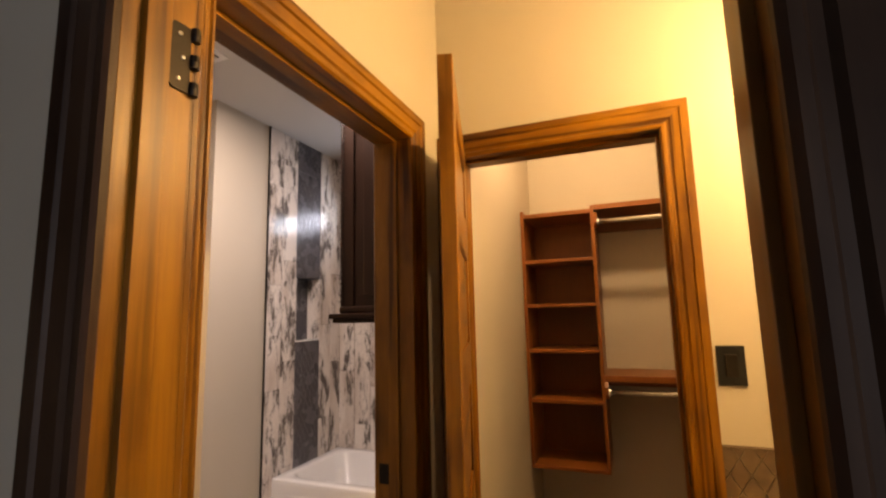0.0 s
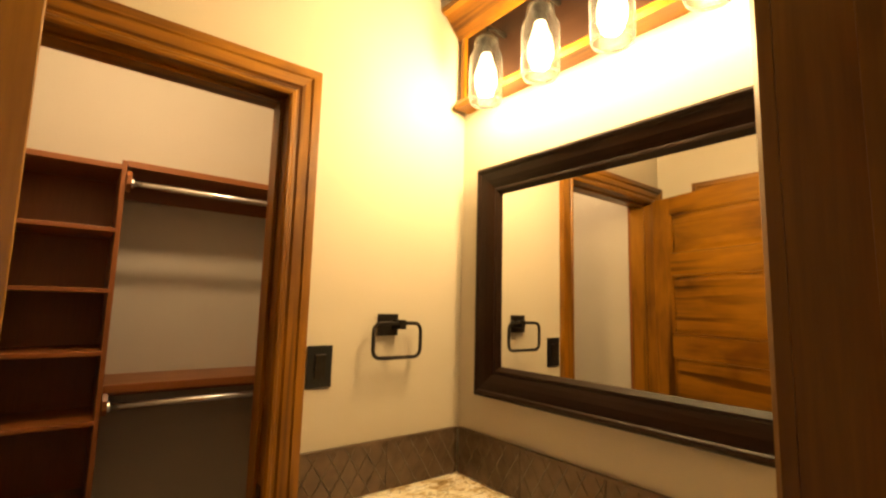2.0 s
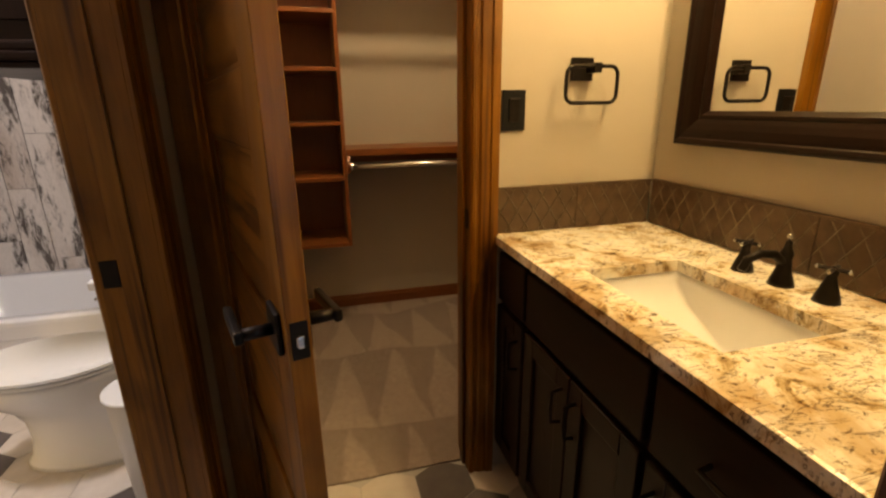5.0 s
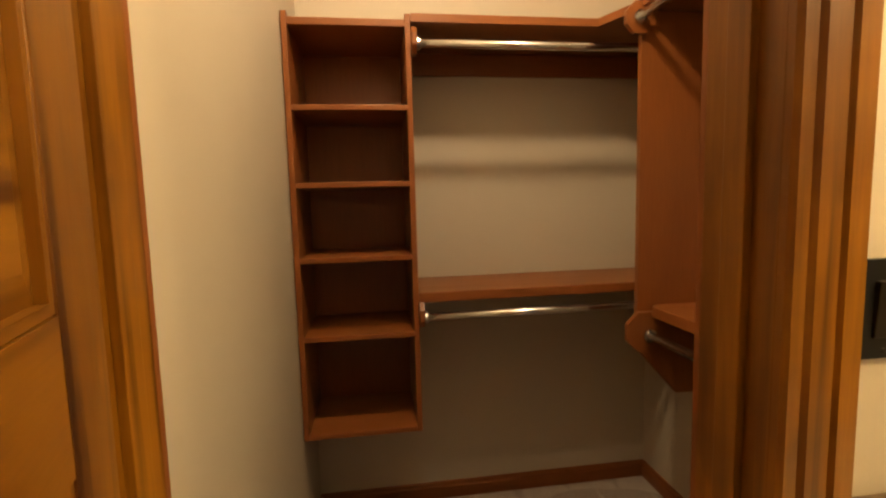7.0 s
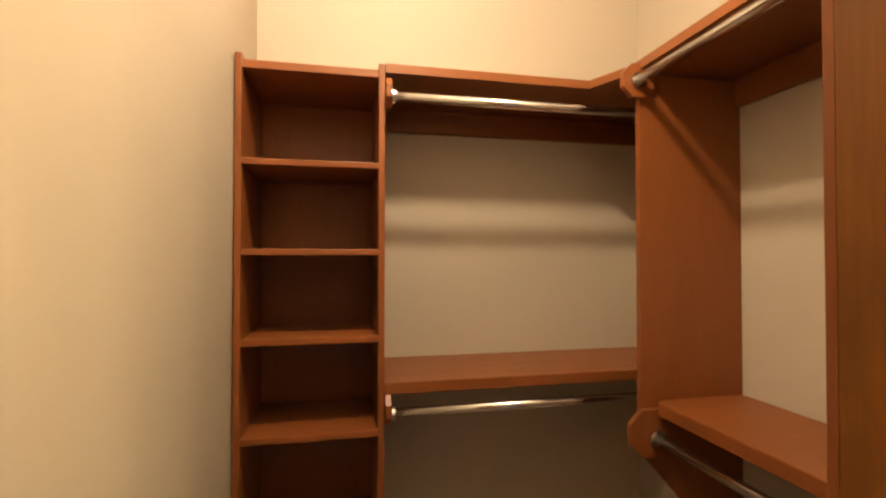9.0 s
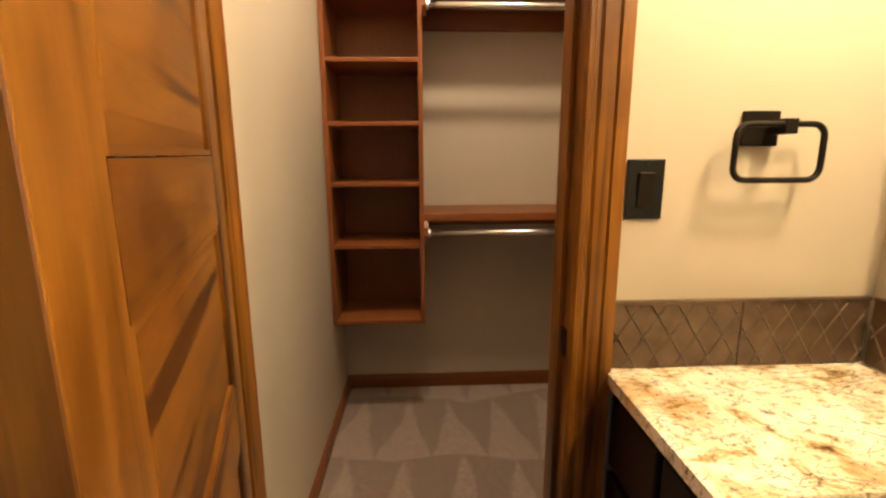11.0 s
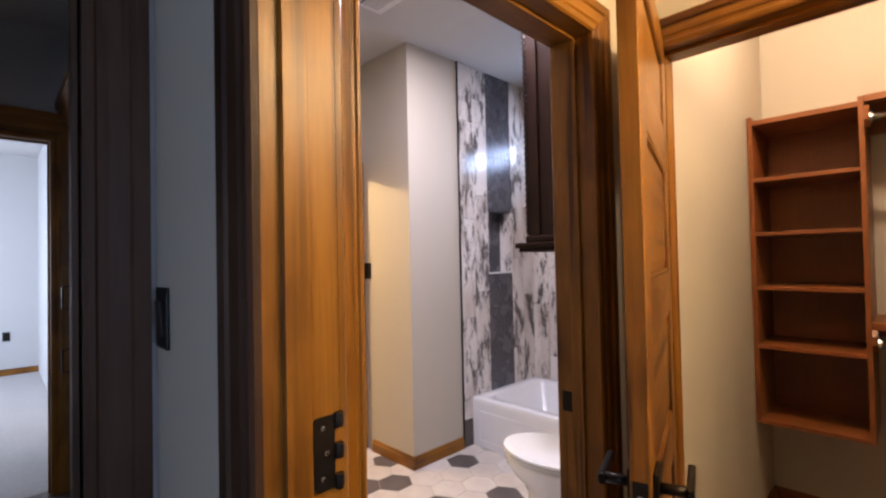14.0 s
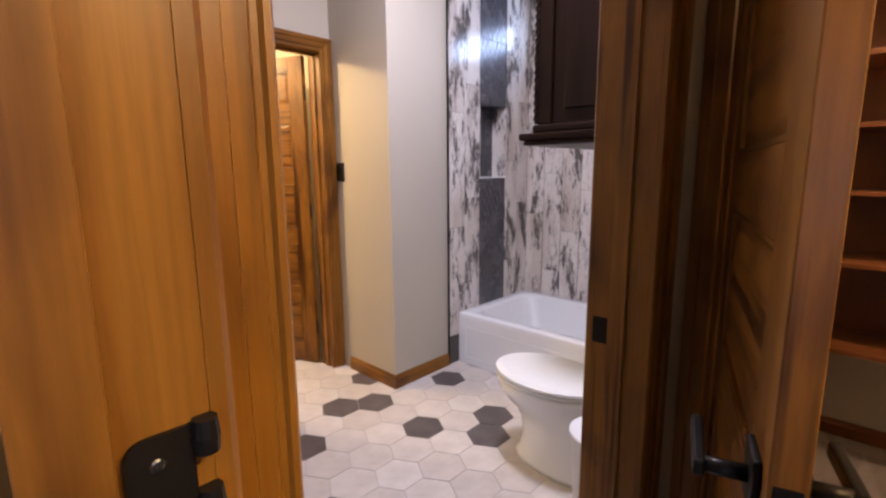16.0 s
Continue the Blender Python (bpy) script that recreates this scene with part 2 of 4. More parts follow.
PLANK_TILE = plank_tile()
STRIP_RIDGE = plain("pale_strip_ridge", (0.24, 0.235, 0.25), 0.22, 0.5, 40, 0.3)
STRIP_TILE = plain("pewter_strip_tile", (0.10, 0.095, 0.105), 0.26, 0.35, 40, 0.3)
SPLASH = plain("bronze_relief_tile", (0.15, 0.098, 0.065), 0.34, 0.4, 25, 0.45)
RIDGE = plain("pale_relief_ridge", (0.20, 0.150, 0.105), 0.3, 0.5, 25, 0.4)

GLASS, _nt, _b = shader("clear_glass", 0.02)
_b.inputs["Transmission Weight"].default_value = 1.0
_b.inputs["IOR"].default_value = 1.45
JAR, _nt, _b = shader("seeded_jar_glass", 0.22)
_b.inputs["Transmission Weight"].default_value = 1.0
_b.inputs["IOR"].default_value = 1.2
MIRROR, _nt, _b = shader("mirror_silver", 0.01, 1.0)
_b.inputs["Base Color"].default_value = (0.86, 0.86, 0.85, 1)


def glow(name, tone, strength):
    m, nt, b = shader(name, 0.5)
    b.inputs["Base Color"].default_value = (*tone, 1)
    b.inputs["Emission Color"].default_value = (*tone, 1)
    b.inputs["Emission Strength"].default_value = strength
    return m


BULB = glow("lit_bulb", (1.0, 0.84, 0.58), 30.0)

# ---- building helpers ----


def bx(bm, x0, y0, z0, x1, y1, z1, bevel=0.0):
    x0, x1 = min(x0, x1), max(x0, x1)
    y0, y1 = min(y0, y1), max(y0, y1)
    z0, z1 = min(z0, z1), max(z0, z1)
    v = [bm.verts.new((x, y, z)) for z in (z0, z1) for y in (y0, y1) for x in (x0, x1)]
    faces = [bm.faces.new([v[i] for i in f]) for f in ((0, 2, 3, 1), (4, 5, 7, 6), (0, 1, 5, 4), (1, 3, 7, 5), (3, 2, 6, 7), (2, 0, 4, 6))]
    if bevel:
        edges = list({e for f in faces for e in f.edges})
        bmesh.ops.bevel(bm, geom=edges, offset=bevel, segments=2, affect="EDGES", profile=0.5)
    return bm


def box(*args, **kw):
    return bx(bmesh.new(), *args, **kw)


def part(name, bm, material, parent=None, label="", smooth=False):
    """One mesh object out of a bmesh, under a thing or a part."""
    bmesh.ops.recalc_face_normals(bm, faces=bm.faces)
    me = bpy.data.meshes.new(name)
    bm.to_mesh(me)
    bm.free()
    me.materials.append(material)
    if smooth:
        me.polygons.foreach_set("use_smooth", [True] * len(me.polygons))
    ob = new(name, me)
    if parent:
        ob.parent = parent
    return tagged(ob, label=label)


def thing(name, where, label, category, group="", kind="", turn=0.0):
    ob = new(name)
    ob.empty_display_size = 0.1
    ob.matrix_world = pose(*where, 0, 0, turn)
    return tagged(ob, label, category, group, kind)


def structure(name, bm, material, label, category="wall"):
    return tagged(part(name, bm, material), label, category, kind="structure")


def extrude_poly(points, axis, a, b):
    """A prism: 2D points in the two other axes (in order x, y, z), from a to b along axis."""
    bm = bmesh.new()
    n = "xyz".index(axis)

    def at(p, h):
        q = list(p)
        q.insert(n, h)
        return q

    lo, hi = [bm.verts.new(at(p, a)) for p in points], [bm.verts.new(at(p, b)) for p in points]
    bm.faces.new(lo), bm.faces.new(hi[::-1])
    for i in range(len(points)):
        k = (i + 1) % len(points)
        bm.faces.new((lo[i], lo[k], hi[k], hi[i]))
    return bm


def lathe(profile, steps=32, sx=1.0, sy=1.0, bm=None):
    """A turned shape: (radius, z) rows, round the z axis; sx, sy stretch it."""
    bm = bm or bmesh.new()
    rings = []
    for r, z in profile:
        rings.append([bm.verts.new((r * sx * math.cos(2 * math.pi * i / steps), r * sy * math.sin(2 * math.pi * i / steps), z)) for i in range(steps)])
    for a, b in zip(rings, rings[1:]):
        for i in range(steps):
            k = (i + 1) % steps
            bm.faces.new((a[i], a[k], b[k], b[i]))
    for ring in (rings[0], rings[-1]):
        if (ring[0].co - ring[steps // 2].co).length > 1e-5:
            bm.faces.new(ring)
    return bm


def tube(points, radius, steps=10, closed=False):
    """A round bar along a line of points."""
    bm = bmesh.new()
    pts = [Vector(p) for p in points]
    rings = []
    n = len(pts)
    for i, p in enumerate(pts):
        before, after = pts[i - 1] if (i or closed) else p, pts[(i + 1) % n] if (i < n - 1 or closed) else p
        way = (after - before).normalized()
        side = way.cross(Vector((0, 0, 1)) if abs(way.z) < 0.9 else Vector((1, 0, 0))).normalized()
        up = side.cross(way)
        rings.append([bm.verts.new(p + radius * (math.cos(2 * math.pi * k / steps) * side + math.sin(2 * math.pi * k / steps) * up)) for k in range(steps)])
    pairs = list(zip(rings, rings[1:])) + ([(rings[-1], rings[0])] if closed else [])
    for a, b in pairs:
        shift = min(range(steps), key=lambda s: (a[0].co - b[s].co).length)
        for k in range(steps):
            bm.faces.new((a[k], a[(k + 1) % steps], b[(k + 1 + shift) % steps], b[(k + shift) % steps]))
    if not closed:
        bm.faces.new(rings[0]), bm.faces.new(rings[-1])
    return bm


def moved(bm, m):
    bmesh.ops.transform(bm, matrix=m, verts=bm.verts)
    return bm


def wall_boxes(axis, lo, hi, a, b, top, holes=()):
    """A wall that runs along axis from a to b, between lo and hi across, with holes (from, to, sill, head)."""
    bm = bmesh.new()

    def add(p, q, z0, z1):
        if q - p > 1e-6 and z1 - z0 > 1e-6:
            if axis == "x":
                bx(bm, p, lo, z0, q, hi, z1)
            else:
                bx(bm, lo, p, z0, hi, q, z1)

    at = a
    for p, q, sill, head in sorted(holes):
        add(at, p, 0, top)
        add(p, q, 0, sill)
        add(p, q, head, top)
        at = q
    add(at, b, 0, top)
    return bm


CASING = [(0, 0), (0, 0.010), (0.006, 0.015), (0.014, 0.015), (0.018, 0.011), (0.026, 0.011), (0.032, 0.016), (0.058, 0.018), (0.062, 0.023), (0.085, 0.024), (0.085, 0)]


def casing(parent, axis, face, normal, a, b, head, width=0.085, wide_a=None, mats=ALDER):
    """Mitred moulded casing round an opening a..b on the wall face; two legs and a head."""

    def at(u, out, up, v):
        return (u + out, face + normal * v, up) if axis == "x" else (face + normal * v, u + out, up)

    def sweep(s0, s1):
        bm = bmesh.new()
        r0, r1 = [bm.verts.new(p) for p in s0], [bm.verts.new(p) for p in s1]
        bm.faces.new(r0), bm.faces.new(r1[::-1])
        for i in range(len(r0)):
            k = (i + 1) % len(r0)
            bm.faces.new((r0[i], r0[k], r1[k], r1[i]))
        return bm

    wa = (wide_a or width) / 0.085
    w = width / 0.085
    la = [at(a, -u * wa, 0, v) for u, v in CASING]
    lt = [at(a, -u * wa, head + u * w, v) for u, v in CASING]
    rt = [at(b, u * w, head + u * w, v) for u, v in CASING]
    rb = [at(b, u * w, 0, v) for u, v in CASING]
    part("casing_leg", sweep(la, lt), mats["z"], parent)
    part("casing_leg", sweep(rt, rb), mats["z"], parent)
    part("casing_head", sweep(lt, rt), mats[axis], parent)


def jambs(parent, axis, lo, hi, a, b, head, mats=ALDER, stop=0.5, thick=0.02):
    """Jamb boards lining an opening, with a door stop."""

    def board(name, u0, u1, z0, z1, c0, c1, mat):
        bm = box(u0, c0, z0, u1, c1, z1, bevel=0.001) if axis == "x" else box(c0, u0, z0, c1, u1, z1, bevel=0.001)
        part(name, bm, mat, parent)

    board("jamb", a - thick, a, 0, head, lo, hi, mats["z"])
    board("jamb", b, b + thick, 0, head, lo, hi, mats["z"])
    board("head_jamb", a - thick, b + thick, head, head + thick, lo, hi, mats[axis])
    s = lo + (hi - lo) * stop
    board("door_stop", a, a + 0.011, 0, head, s - 0.018, s + 0.018, mats["z"])
    board("door_stop", b - 0.011, b, 0, head, s - 0.018, s + 0.018, mats["z"])
    board("head_stop", a + 0.011, b - 0.011, head - 0.011, head, s - 0.018, s + 0.018, mats[axis])


def hinge_leaf(parent, m):
    """A bare bronze hinge leaf: rounded plate in the x-z plane of m, knuckles along its right edge."""
    plate = bmesh.new()
    pts = [(0.0, -0.050), (0.0, 0.050)]
    for cx, cz, start in ((-0.023, 0.040, 90), (-0.023, -0.040, 180)):
        for k in range(5):
            ang = radians(start + k * 22.5)
            pts.append((cx + 0.010 * math.cos(ang), cz + 0.010 * math.sin(ang)))
    lo = [plate.verts.new((x, 0.0, z)) for x, z in pts]
    hi = [plate.verts.new((x, -0.003, z)) for x, z in pts]
    plate.faces.new(lo), plate.faces.new(hi[::-1])
    for i in range(len(pts)):
        k = (i + 1) % len(pts)
        plate.faces.new((lo[i], lo[k], hi[k], hi[i]))
    hinge = part("hinge", moved(plate, m), BRONZE, parent, "black bronze hinge leaf with no door on it")
    for z in (-0.042, 0.0, 0.042):
        part("knuckle", moved(lathe([(0.0065, z - 0.010), (0.0075, z), (0.0065, z + 0.010)], 12), m @ pose(0.006, -0.004, 0)), BRONZE, hinge)
    for x, z in ((-0.018, 0.034), (-0.012, 0.0), (-0.018, -0.034)):
        part("screw", moved(lathe([(0.004, 0), (0.003, 0.0012)], 10), m @ pose(x, -0.003, z, 90)), CHROME, hinge)


TOP = 2.85
DH = 0.08  # the hall doorway stands this much higher than the bathroom ones

# ---- large structure ----
structure("wall_closet_front", wall_boxes("x", 0.0, 0.12, -1.55, 0.355, TOP, [(-1.365, -0.63, 0, 2.05)]), WALL, "beige painted wall with a cased closet doorway")
structure("wall_mirror", wall_boxes("y", 0.0, 0.12, -1.155, 0.0, TOP), WALL, "beige painted wall behind mirror and vanity")
structure("wall_entrance", wall_boxes("x", -1.265, -1.155, -1.98, 0.12, TOP, [(-1.38, -0.665, 0, 2.05)]), WALL, "beige painted wall with a cased doorway without a door")
structure("wall_bath_side", wall_boxes("y", -1.55, -1.43, -1.155, 0.0, TOP, [(-1.09, -0.255, 0, 2.05)]), WALL, "beige painted wall with the bathroom doorway")
structure("wall_closet_west", wall_boxes("y", -1.55, -1.388, 0.12, 1.90, TOP), WALL, "beige painted closet side wall")
structure("wall_closet_north", wall_boxes("x", 1.64, 1.76, -1.388, 0.355, TOP), WALL, "beige painted closet back wall")
structure("wall_closet_east", wall_boxes("y", 0.207, 0.355, 0.12, 1.64, TOP), WALL, "beige painted closet side wall")
structure("wall_tub_north", wall_boxes("x", 1.90, 2.02, -3.39, -1.55, TOP, [(-2.98, -2.30, 2.20, 2.42)]), WALL, "painted wall behind the bathtub tiles")
structure("wall_tub_west", wall_boxes("y", -3.27, -3.155, 0.505, 1.90, TOP, [(1.30, 1.60, 1.26, 1.76)]), WALL, "pale painted wall that ends the bathtub alcove")
structure("wall_niche_back", wall_boxes("y", -3.39, -3.27, 0.625, 1.90, TOP), WALL, "painted wall behind the tile niche")
structure("wall_bath_north", wall_boxes("x", 0.505, 0.625, -3.70, -3.27, TOP), WALL, "beige painted wall beside the passage door")
structure("wall_bath_west", wall_boxes("y", -3.82, -3.70, -0.93, 0.625, TOP, [(-0.35, 0.44, 0, 2.05)]), WALL, "beige painted wall with an open passage door")
structure("wall_bath_south", wall_boxes("x", -1.02, -0.93, -3.82, -1.98, TOP), WALL, "beige painted bathroom wall")
structure("wall_bath_corner", wall_boxes("x", -1.155, -1.09, -1.98, -1.55, TOP), WALL, "beige painted bathroom wall end")
structure("wall_passage_west", wall_boxes("y", -5.02, -4.90, -0.93, 0.78, TOP), WALL, "painted passage wall")
structure("wall_passage_north", wall_boxes("x", 0.66, 0.78, -4.90, -3.82, TOP), WALL, "painted passage wall")
structure("wall_passage_south", wall_boxes("x", -1.02, -0.93, -5.02, -3.82, TOP), WALL, "painted passage wall")
structure("wall_hall_opening", wall_boxes("y", -1.98, -1.86, -3.60, -1.265, TOP, [(-2.27, -1.384, 0, 2.07)]), WHITE, "pale painted wall with a cased hall opening")
structure("wall_hall_south", wall_boxes("x", -2.52, -2.40, -4.50, -1.98, TOP), WHITE, "pale painted hall wall")
structure("wall_hall_west", wall_boxes("y", -4.62, -4.50, -3.60, -1.02, TOP, [(-2.12, -1.21, 0, 2.10 + DH)]), WHITE, "pale painted wall with a cased doorway to a carpeted room")
structure("wall_room_west", wall_boxes("y", -9.12, -9.00, -3.60, -1.02, TOP), WHITE, "white painted wall of a daylit room")
structure("wall_room_north", wall_boxes("x", -1.02, -0.90, -9.12, -5.02, TOP), WHITE, "white painted wall of a daylit room")
structure("wall_room_south", wall_boxes("x", -3.72, -3.60, -9.12, -4.50, TOP, [(-8.10, -6.30, 0.7, 2.1)]), WHITE, "white painted wall with a window")
structure("wall_bedroom_south", wall_boxes("x", -3.72, -3.60, -1.98, 3.72, TOP, [(0.80, 2.40, 0.70, 2.10)]), WHITE, "white painted bedroom wall")
structure("wall_bedroom_east", wall_boxes("y", 3.60, 3.72, -3.60, 0.0, TOP, [(-2.20, -0.93, 0.58, 2.10)]), WHITE, "white painted bedroom wall with a window")
structure("wall_bedroom_north", wall_boxes("x", -0.12, 0.0, 0.12, 3.60, TOP), WHITE, "white painted bedroom wall")
structure("ceiling", box(-9.2, -3.8, TOP, 3.8, 2.1, TOP + 0.1), CEIL, "smooth off-white ceiling", "ceiling")

structure("floor_carpet_closet", box(-1.388, 0.06, -0.10, 0.207, 1.64, 0.006), CARPET, "taupe closet carpet with vacuum strokes", "carpet")
structure("floor_carpet_bedroom", box(-1.86, -3.60, -0.10, 3.60, -1.20, 0.004), CARPET_FAR, "grey plush bedroom carpet", "carpet")
structure("floor_carpet_bedroom_end", box(0.12, -1.20, -0.10, 3.60, -0.12, 0.004), CARPET_FAR, "grey plush bedroom carpet", "carpet")
structure("floor_carpet_room", box(-9.00, -3.60, -0.10, -4.58, -1.02, 0.006), CARPET_FAR, "pale grey plush carpet", "carpet")
structure("ground", box(-40, -40, -0.30, 40, 40, -0.12), GROUT, "bare ground outside the house", "ground")


def baseboard(name, axis, face, normal, a, b, mats=ALDER, z=0.0, high=0.085):
    prof = [(0, z), (0.014, z), (0.014, z + high * 0.72), (0.009, z + high * 0.80), (0.009, z + high * 0.93), (0.005, z + high), (0, z + high)]
    pts = [(face + normal * v, h) for v, h in prof]
    structure(name, extrude_poly(pts, axis, a, b), mats[axis], "stained wooden baseboard with a moulded top", "baseboard")


baseboard("baseboard_closet_north", "x", 1.64, -1, -1.388, 0.207, CHERRY)
baseboard("baseboard_closet_west", "y", -1.388, 1, 0.14, 1.626, CHERRY)
baseboard("baseboard_closet_east", "y", 0.207, -1, 0.14, 1.626, CHERRY)
baseboard("baseboard_bath_north", "x", 0.505, -1, -3.605, -3.141)
baseboard("baseboard_bath_pier", "y", -3.155, 1, 0.505, 0.985)
baseboard("baseboard_bath_east", "y", -1.55, -1, -0.14, 1.07)
baseboard("baseboard_hall", "x", -1.265, -1, -1.84, -1.45)
baseboard("baseboard_entrance", "x", -1.265, -1, -0.595, 0.12)
baseboard("baseboard_bedroom_east", "y", 3.60, -1, -3.60, -0.12)
baseboard("baseboard_room_west", "y", -9.00, 1, -3.60, -1.02)

# doorways
door_closet = thing("door_1", (0, 0, 0), "closet doorway with mitred knotty alder casing", "doorway", kind="structure")
casing(door_closet, "x", 0.0, -1, -1.345, -0.65, 2.03, wide_a=0.083)
casing(door_closet, "x", 0.12, 1, -1.345, -0.65, 2.03, 0.085, wide_a=0.017, mats=CHERRY)
jambs(door_closet, "x", 0.0, 0.12, -1.345, -0.65, 2.03, stop=0.46)
part("strike_plate", box(-0.653, 0.012, 0.92, -0.650, 0.044, 0.98, bevel=0.001), BRONZE, door_closet, "black bronze strike plate")

door_entry = thing("door_2", (0, 0, 0), "entrance doorway with knotty alder jambs and bare hinges", "doorway", kind="structure")
casing(door_entry, "x", -1.155, 1, -1.36, -0.685, 2.03, wide_a=0.068)
# outer casing in the darkened alder: its shade is in the colour
casing(door_entry, "x", -1.265, -1, -1.36, -0.685, 2.03, mats=SHADED_ALDER)
jambs(door_entry, "x", -1.265, -1.155, -1.36, -0.685, 2.03, stop=0.40)
for hz in (0.24, 1.13, 1.82):
    hinge_leaf(door_entry, pose(-1.3595, -1.166, hz, 0, 0, 90))
part("strike_plate", box(-0.688, -1.190, 0.92, -0.685, -1.153, 0.99, bevel=0.001), BRONZE, door_entry, "black bronze strike plate")

door_bath = thing("door_3", (0, 0, 0), "bathroom doorway with mitred knotty alder casing", "doorway", kind="structure")
casing(door_bath, "y", -1.43, 1, -1.07, -0.275, 2.03, wide_a=0.058)
casing(door_bath, "y", -1.55, -1, -1.07, -0.275, 2.03, wide_a=0.018)
jambs(door_bath, "y", -1.55, -1.43, -1.07, -0.275, 2.03, stop=0.5)
part("strike_plate", box(-1.545, -0.278, 0.93, -1.512, -0.275, 0.99, bevel=0.001), BRONZE, door_bath, "black bronze strike plate")

door_passage = thing("door_4", (0, 0, 0), "passage doorway with stained alder casing", "doorway", kind="structure")
casing(door_passage, "y", -3.70, 1, -0.33, 0.42, 2.03, 0.083)
jambs(door_passage, "y", -3.82, -3.70, -0.33, 0.42, 2.03, stop=0.5)

# hall trim is alder too, coloured dark to stand for shade
door_hall = thing("door_5", (0, 0, 0), "cased hall opening in alder, its colour darkened for shade", "doorway", kind="structure")
casing(door_hall, "y", -1.86, 1, -2.25, -1.384, 2.05, 0.105, mats=SHADED_ALDER)
jambs(door_hall, "y", -1.98, -1.86, -2.25, -1.384, 2.05, SHADED_ALDER, stop=0.5)

door_room = thing("door_6", (0, 0, 0), "hall doorway with wide stained alder casing", "doorway", kind="structure")
casing(door_room, "y", -4.50, 1, -2.10, -1.23, 2.08 + DH, 0.13)
jambs(door_room, "y", -4.62, -4.50, -2.10, -1.23, 2.08 + DH, stop=0.5)
part("head_cap", box(-4.50, -2.26, 2.21 + DH, -4.45, -1.07, 2.25 + DH, bevel=0.006), ALDER["y"], door_room)


def window(name, axis, lo, hi, a, b, z0, z1, label):
    w = thing(name, (0, 0, 0), label, "window", kind="structure")

    def add(pn, u0, u1, c0, c1, h0, h1, mat, bevel=0.002):
        bm = box(u0, c0, h0, u1, c1, h1, bevel=bevel) if axis == "x" else box(c0, u0, h0, c1, u1, h1, bevel=bevel)
        return part(pn, bm, mat, w)

    c = (lo + hi) / 2
    m = (z0 + z1) / 2
    add("window_frame", a, a + 0.05, c - 0.03, c + 0.03, z0, z1, PLASTIC)
    add("window_frame", b - 0.05, b, c - 0.03, c + 0.03, z0, z1, PLASTIC)
    add("window_frame", a + 0.05, b - 0.05, c - 0.03, c + 0.03, z0, z0 + 0.05, PLASTIC)
    add("window_frame", a + 0.05, b - 0.05, c - 0.03, c + 0.03, z1 - 0.05, z1, PLASTIC)
    add("meeting_rail", a + 0.05, b - 0.05, c - 0.02, c + 0.02, m - 0.02, m + 0.02, PLASTIC)
    for h0, h1 in ((z0 + 0.05, m - 0.02), (m + 0.02, z1 - 0.05)):
        pane = add("pane", a + 0.05, b - 0.05, c - 0.003, c + 0.003, h0, h1, GLASS, 0)
        pane.visible_shadow = False
    return w


win = window("window_1", "y", 3.60, 3.72, -2.20, -0.93, 0.58, 2.10, "bedroom window with white sashes and a stained sill")
part("window_sill", box(3.50, -2.28, 0.555, 3.60, -0.85, 0.58, bevel=0.004), ALDER["y"], win, "stained wooden sill")
part("apron", box(3.58, -2.22, 0.49, 3.60, -0.91, 0.553, bevel=0.004), ALDER["y"], win)
window("window_2", "x", -3.72, -3.60, -8.10, -6.30, 0.70, 2.10, "daylit window with white sashes")
window("window_4", "x", 1.96, 2.02, -2.98, -2.30, 2.20, 2.42, "small high daylit window over the bathtub")
window("window_3", "x", -3.72, -3.60, 0.80, 2.40, 0.70, 2.10, "daylit bedroom window with white sashes")

# ---- closet ----
tower = thing("shelf_tower", (-1.384, 1.27, 0.53), "tall cherry-stained open shelf tower hung on the closet wall", "shelf")
TW, TD, TH = 0.445, 0.368, 1.545
for sx in (0.0, TW - 0.020):
    part("side_panel", box(sx, 0, 0, sx + 0.020, TD, TH, bevel=0.002), CHERRY["z"], tower)
part("back_panel", box(0.020, TD - 0.008, 0.0, TW - 0.020, TD - 0.001, TH), CHERRY["z"], tower)
for sz in (0.0, 0.375, 0.668, 0.940, 1.212):
    part("shelf", box(0.020, 0.002, sz, TW - 0.020, TD - 0.008, sz + 0.019, bevel=0.002), CHERRY["x"], tower)
part("top_shelf", box(0.020, 0.0, TH - 0.045, TW - 0.020, TD - 0.008, TH - 0.020, bevel=0.002), CHERRY["x"], tower)


def closet_shelf(name, points, z, label):
    s = thing(name, (0, 0, z), label, "shelf")
    part("board", extrude_poly(points, "z", -0.022, 0.0), CHERRY["x"], s)
    return s


up = closet_shelf("closet_shelf", [(-0.938, 1.638), (-0.938, 1.27), (-0.235, 1.27), (-0.165, 1.11), (-0.165, 0.15), (0.205, 0.15), (0.205, 1.638)], 2.070, "cherry-stained closet shelf that turns the corner over chrome rods")
for pts in ([(-0.938, 1.262), (-0.938, 1.270), (-0.232, 1.270), (-0.238, 1.262)], [(-0.173, 1.112), (-0.165, 1.110), (-0.165, 0.15), (-0.173, 0.15)], [(-0.238, 1.262), (-0.232, 1.270), (-0.165, 1.110), (-0.173, 1.112)]):
    part("front_lip", extrude_poly(pts, "z", -0.024, 0.004), CHERRY["x"], up)
part("cleat", box(-0.938, 1.618, -0.115, 0.205, 1.638, -0.0225, bevel=0.003), CHERRY["x"], up)
part("cleat", box(0.185, 0.15, -0.115, 0.205, 1.616, -0.0225, bevel=0.003), CHERRY["y"], up)

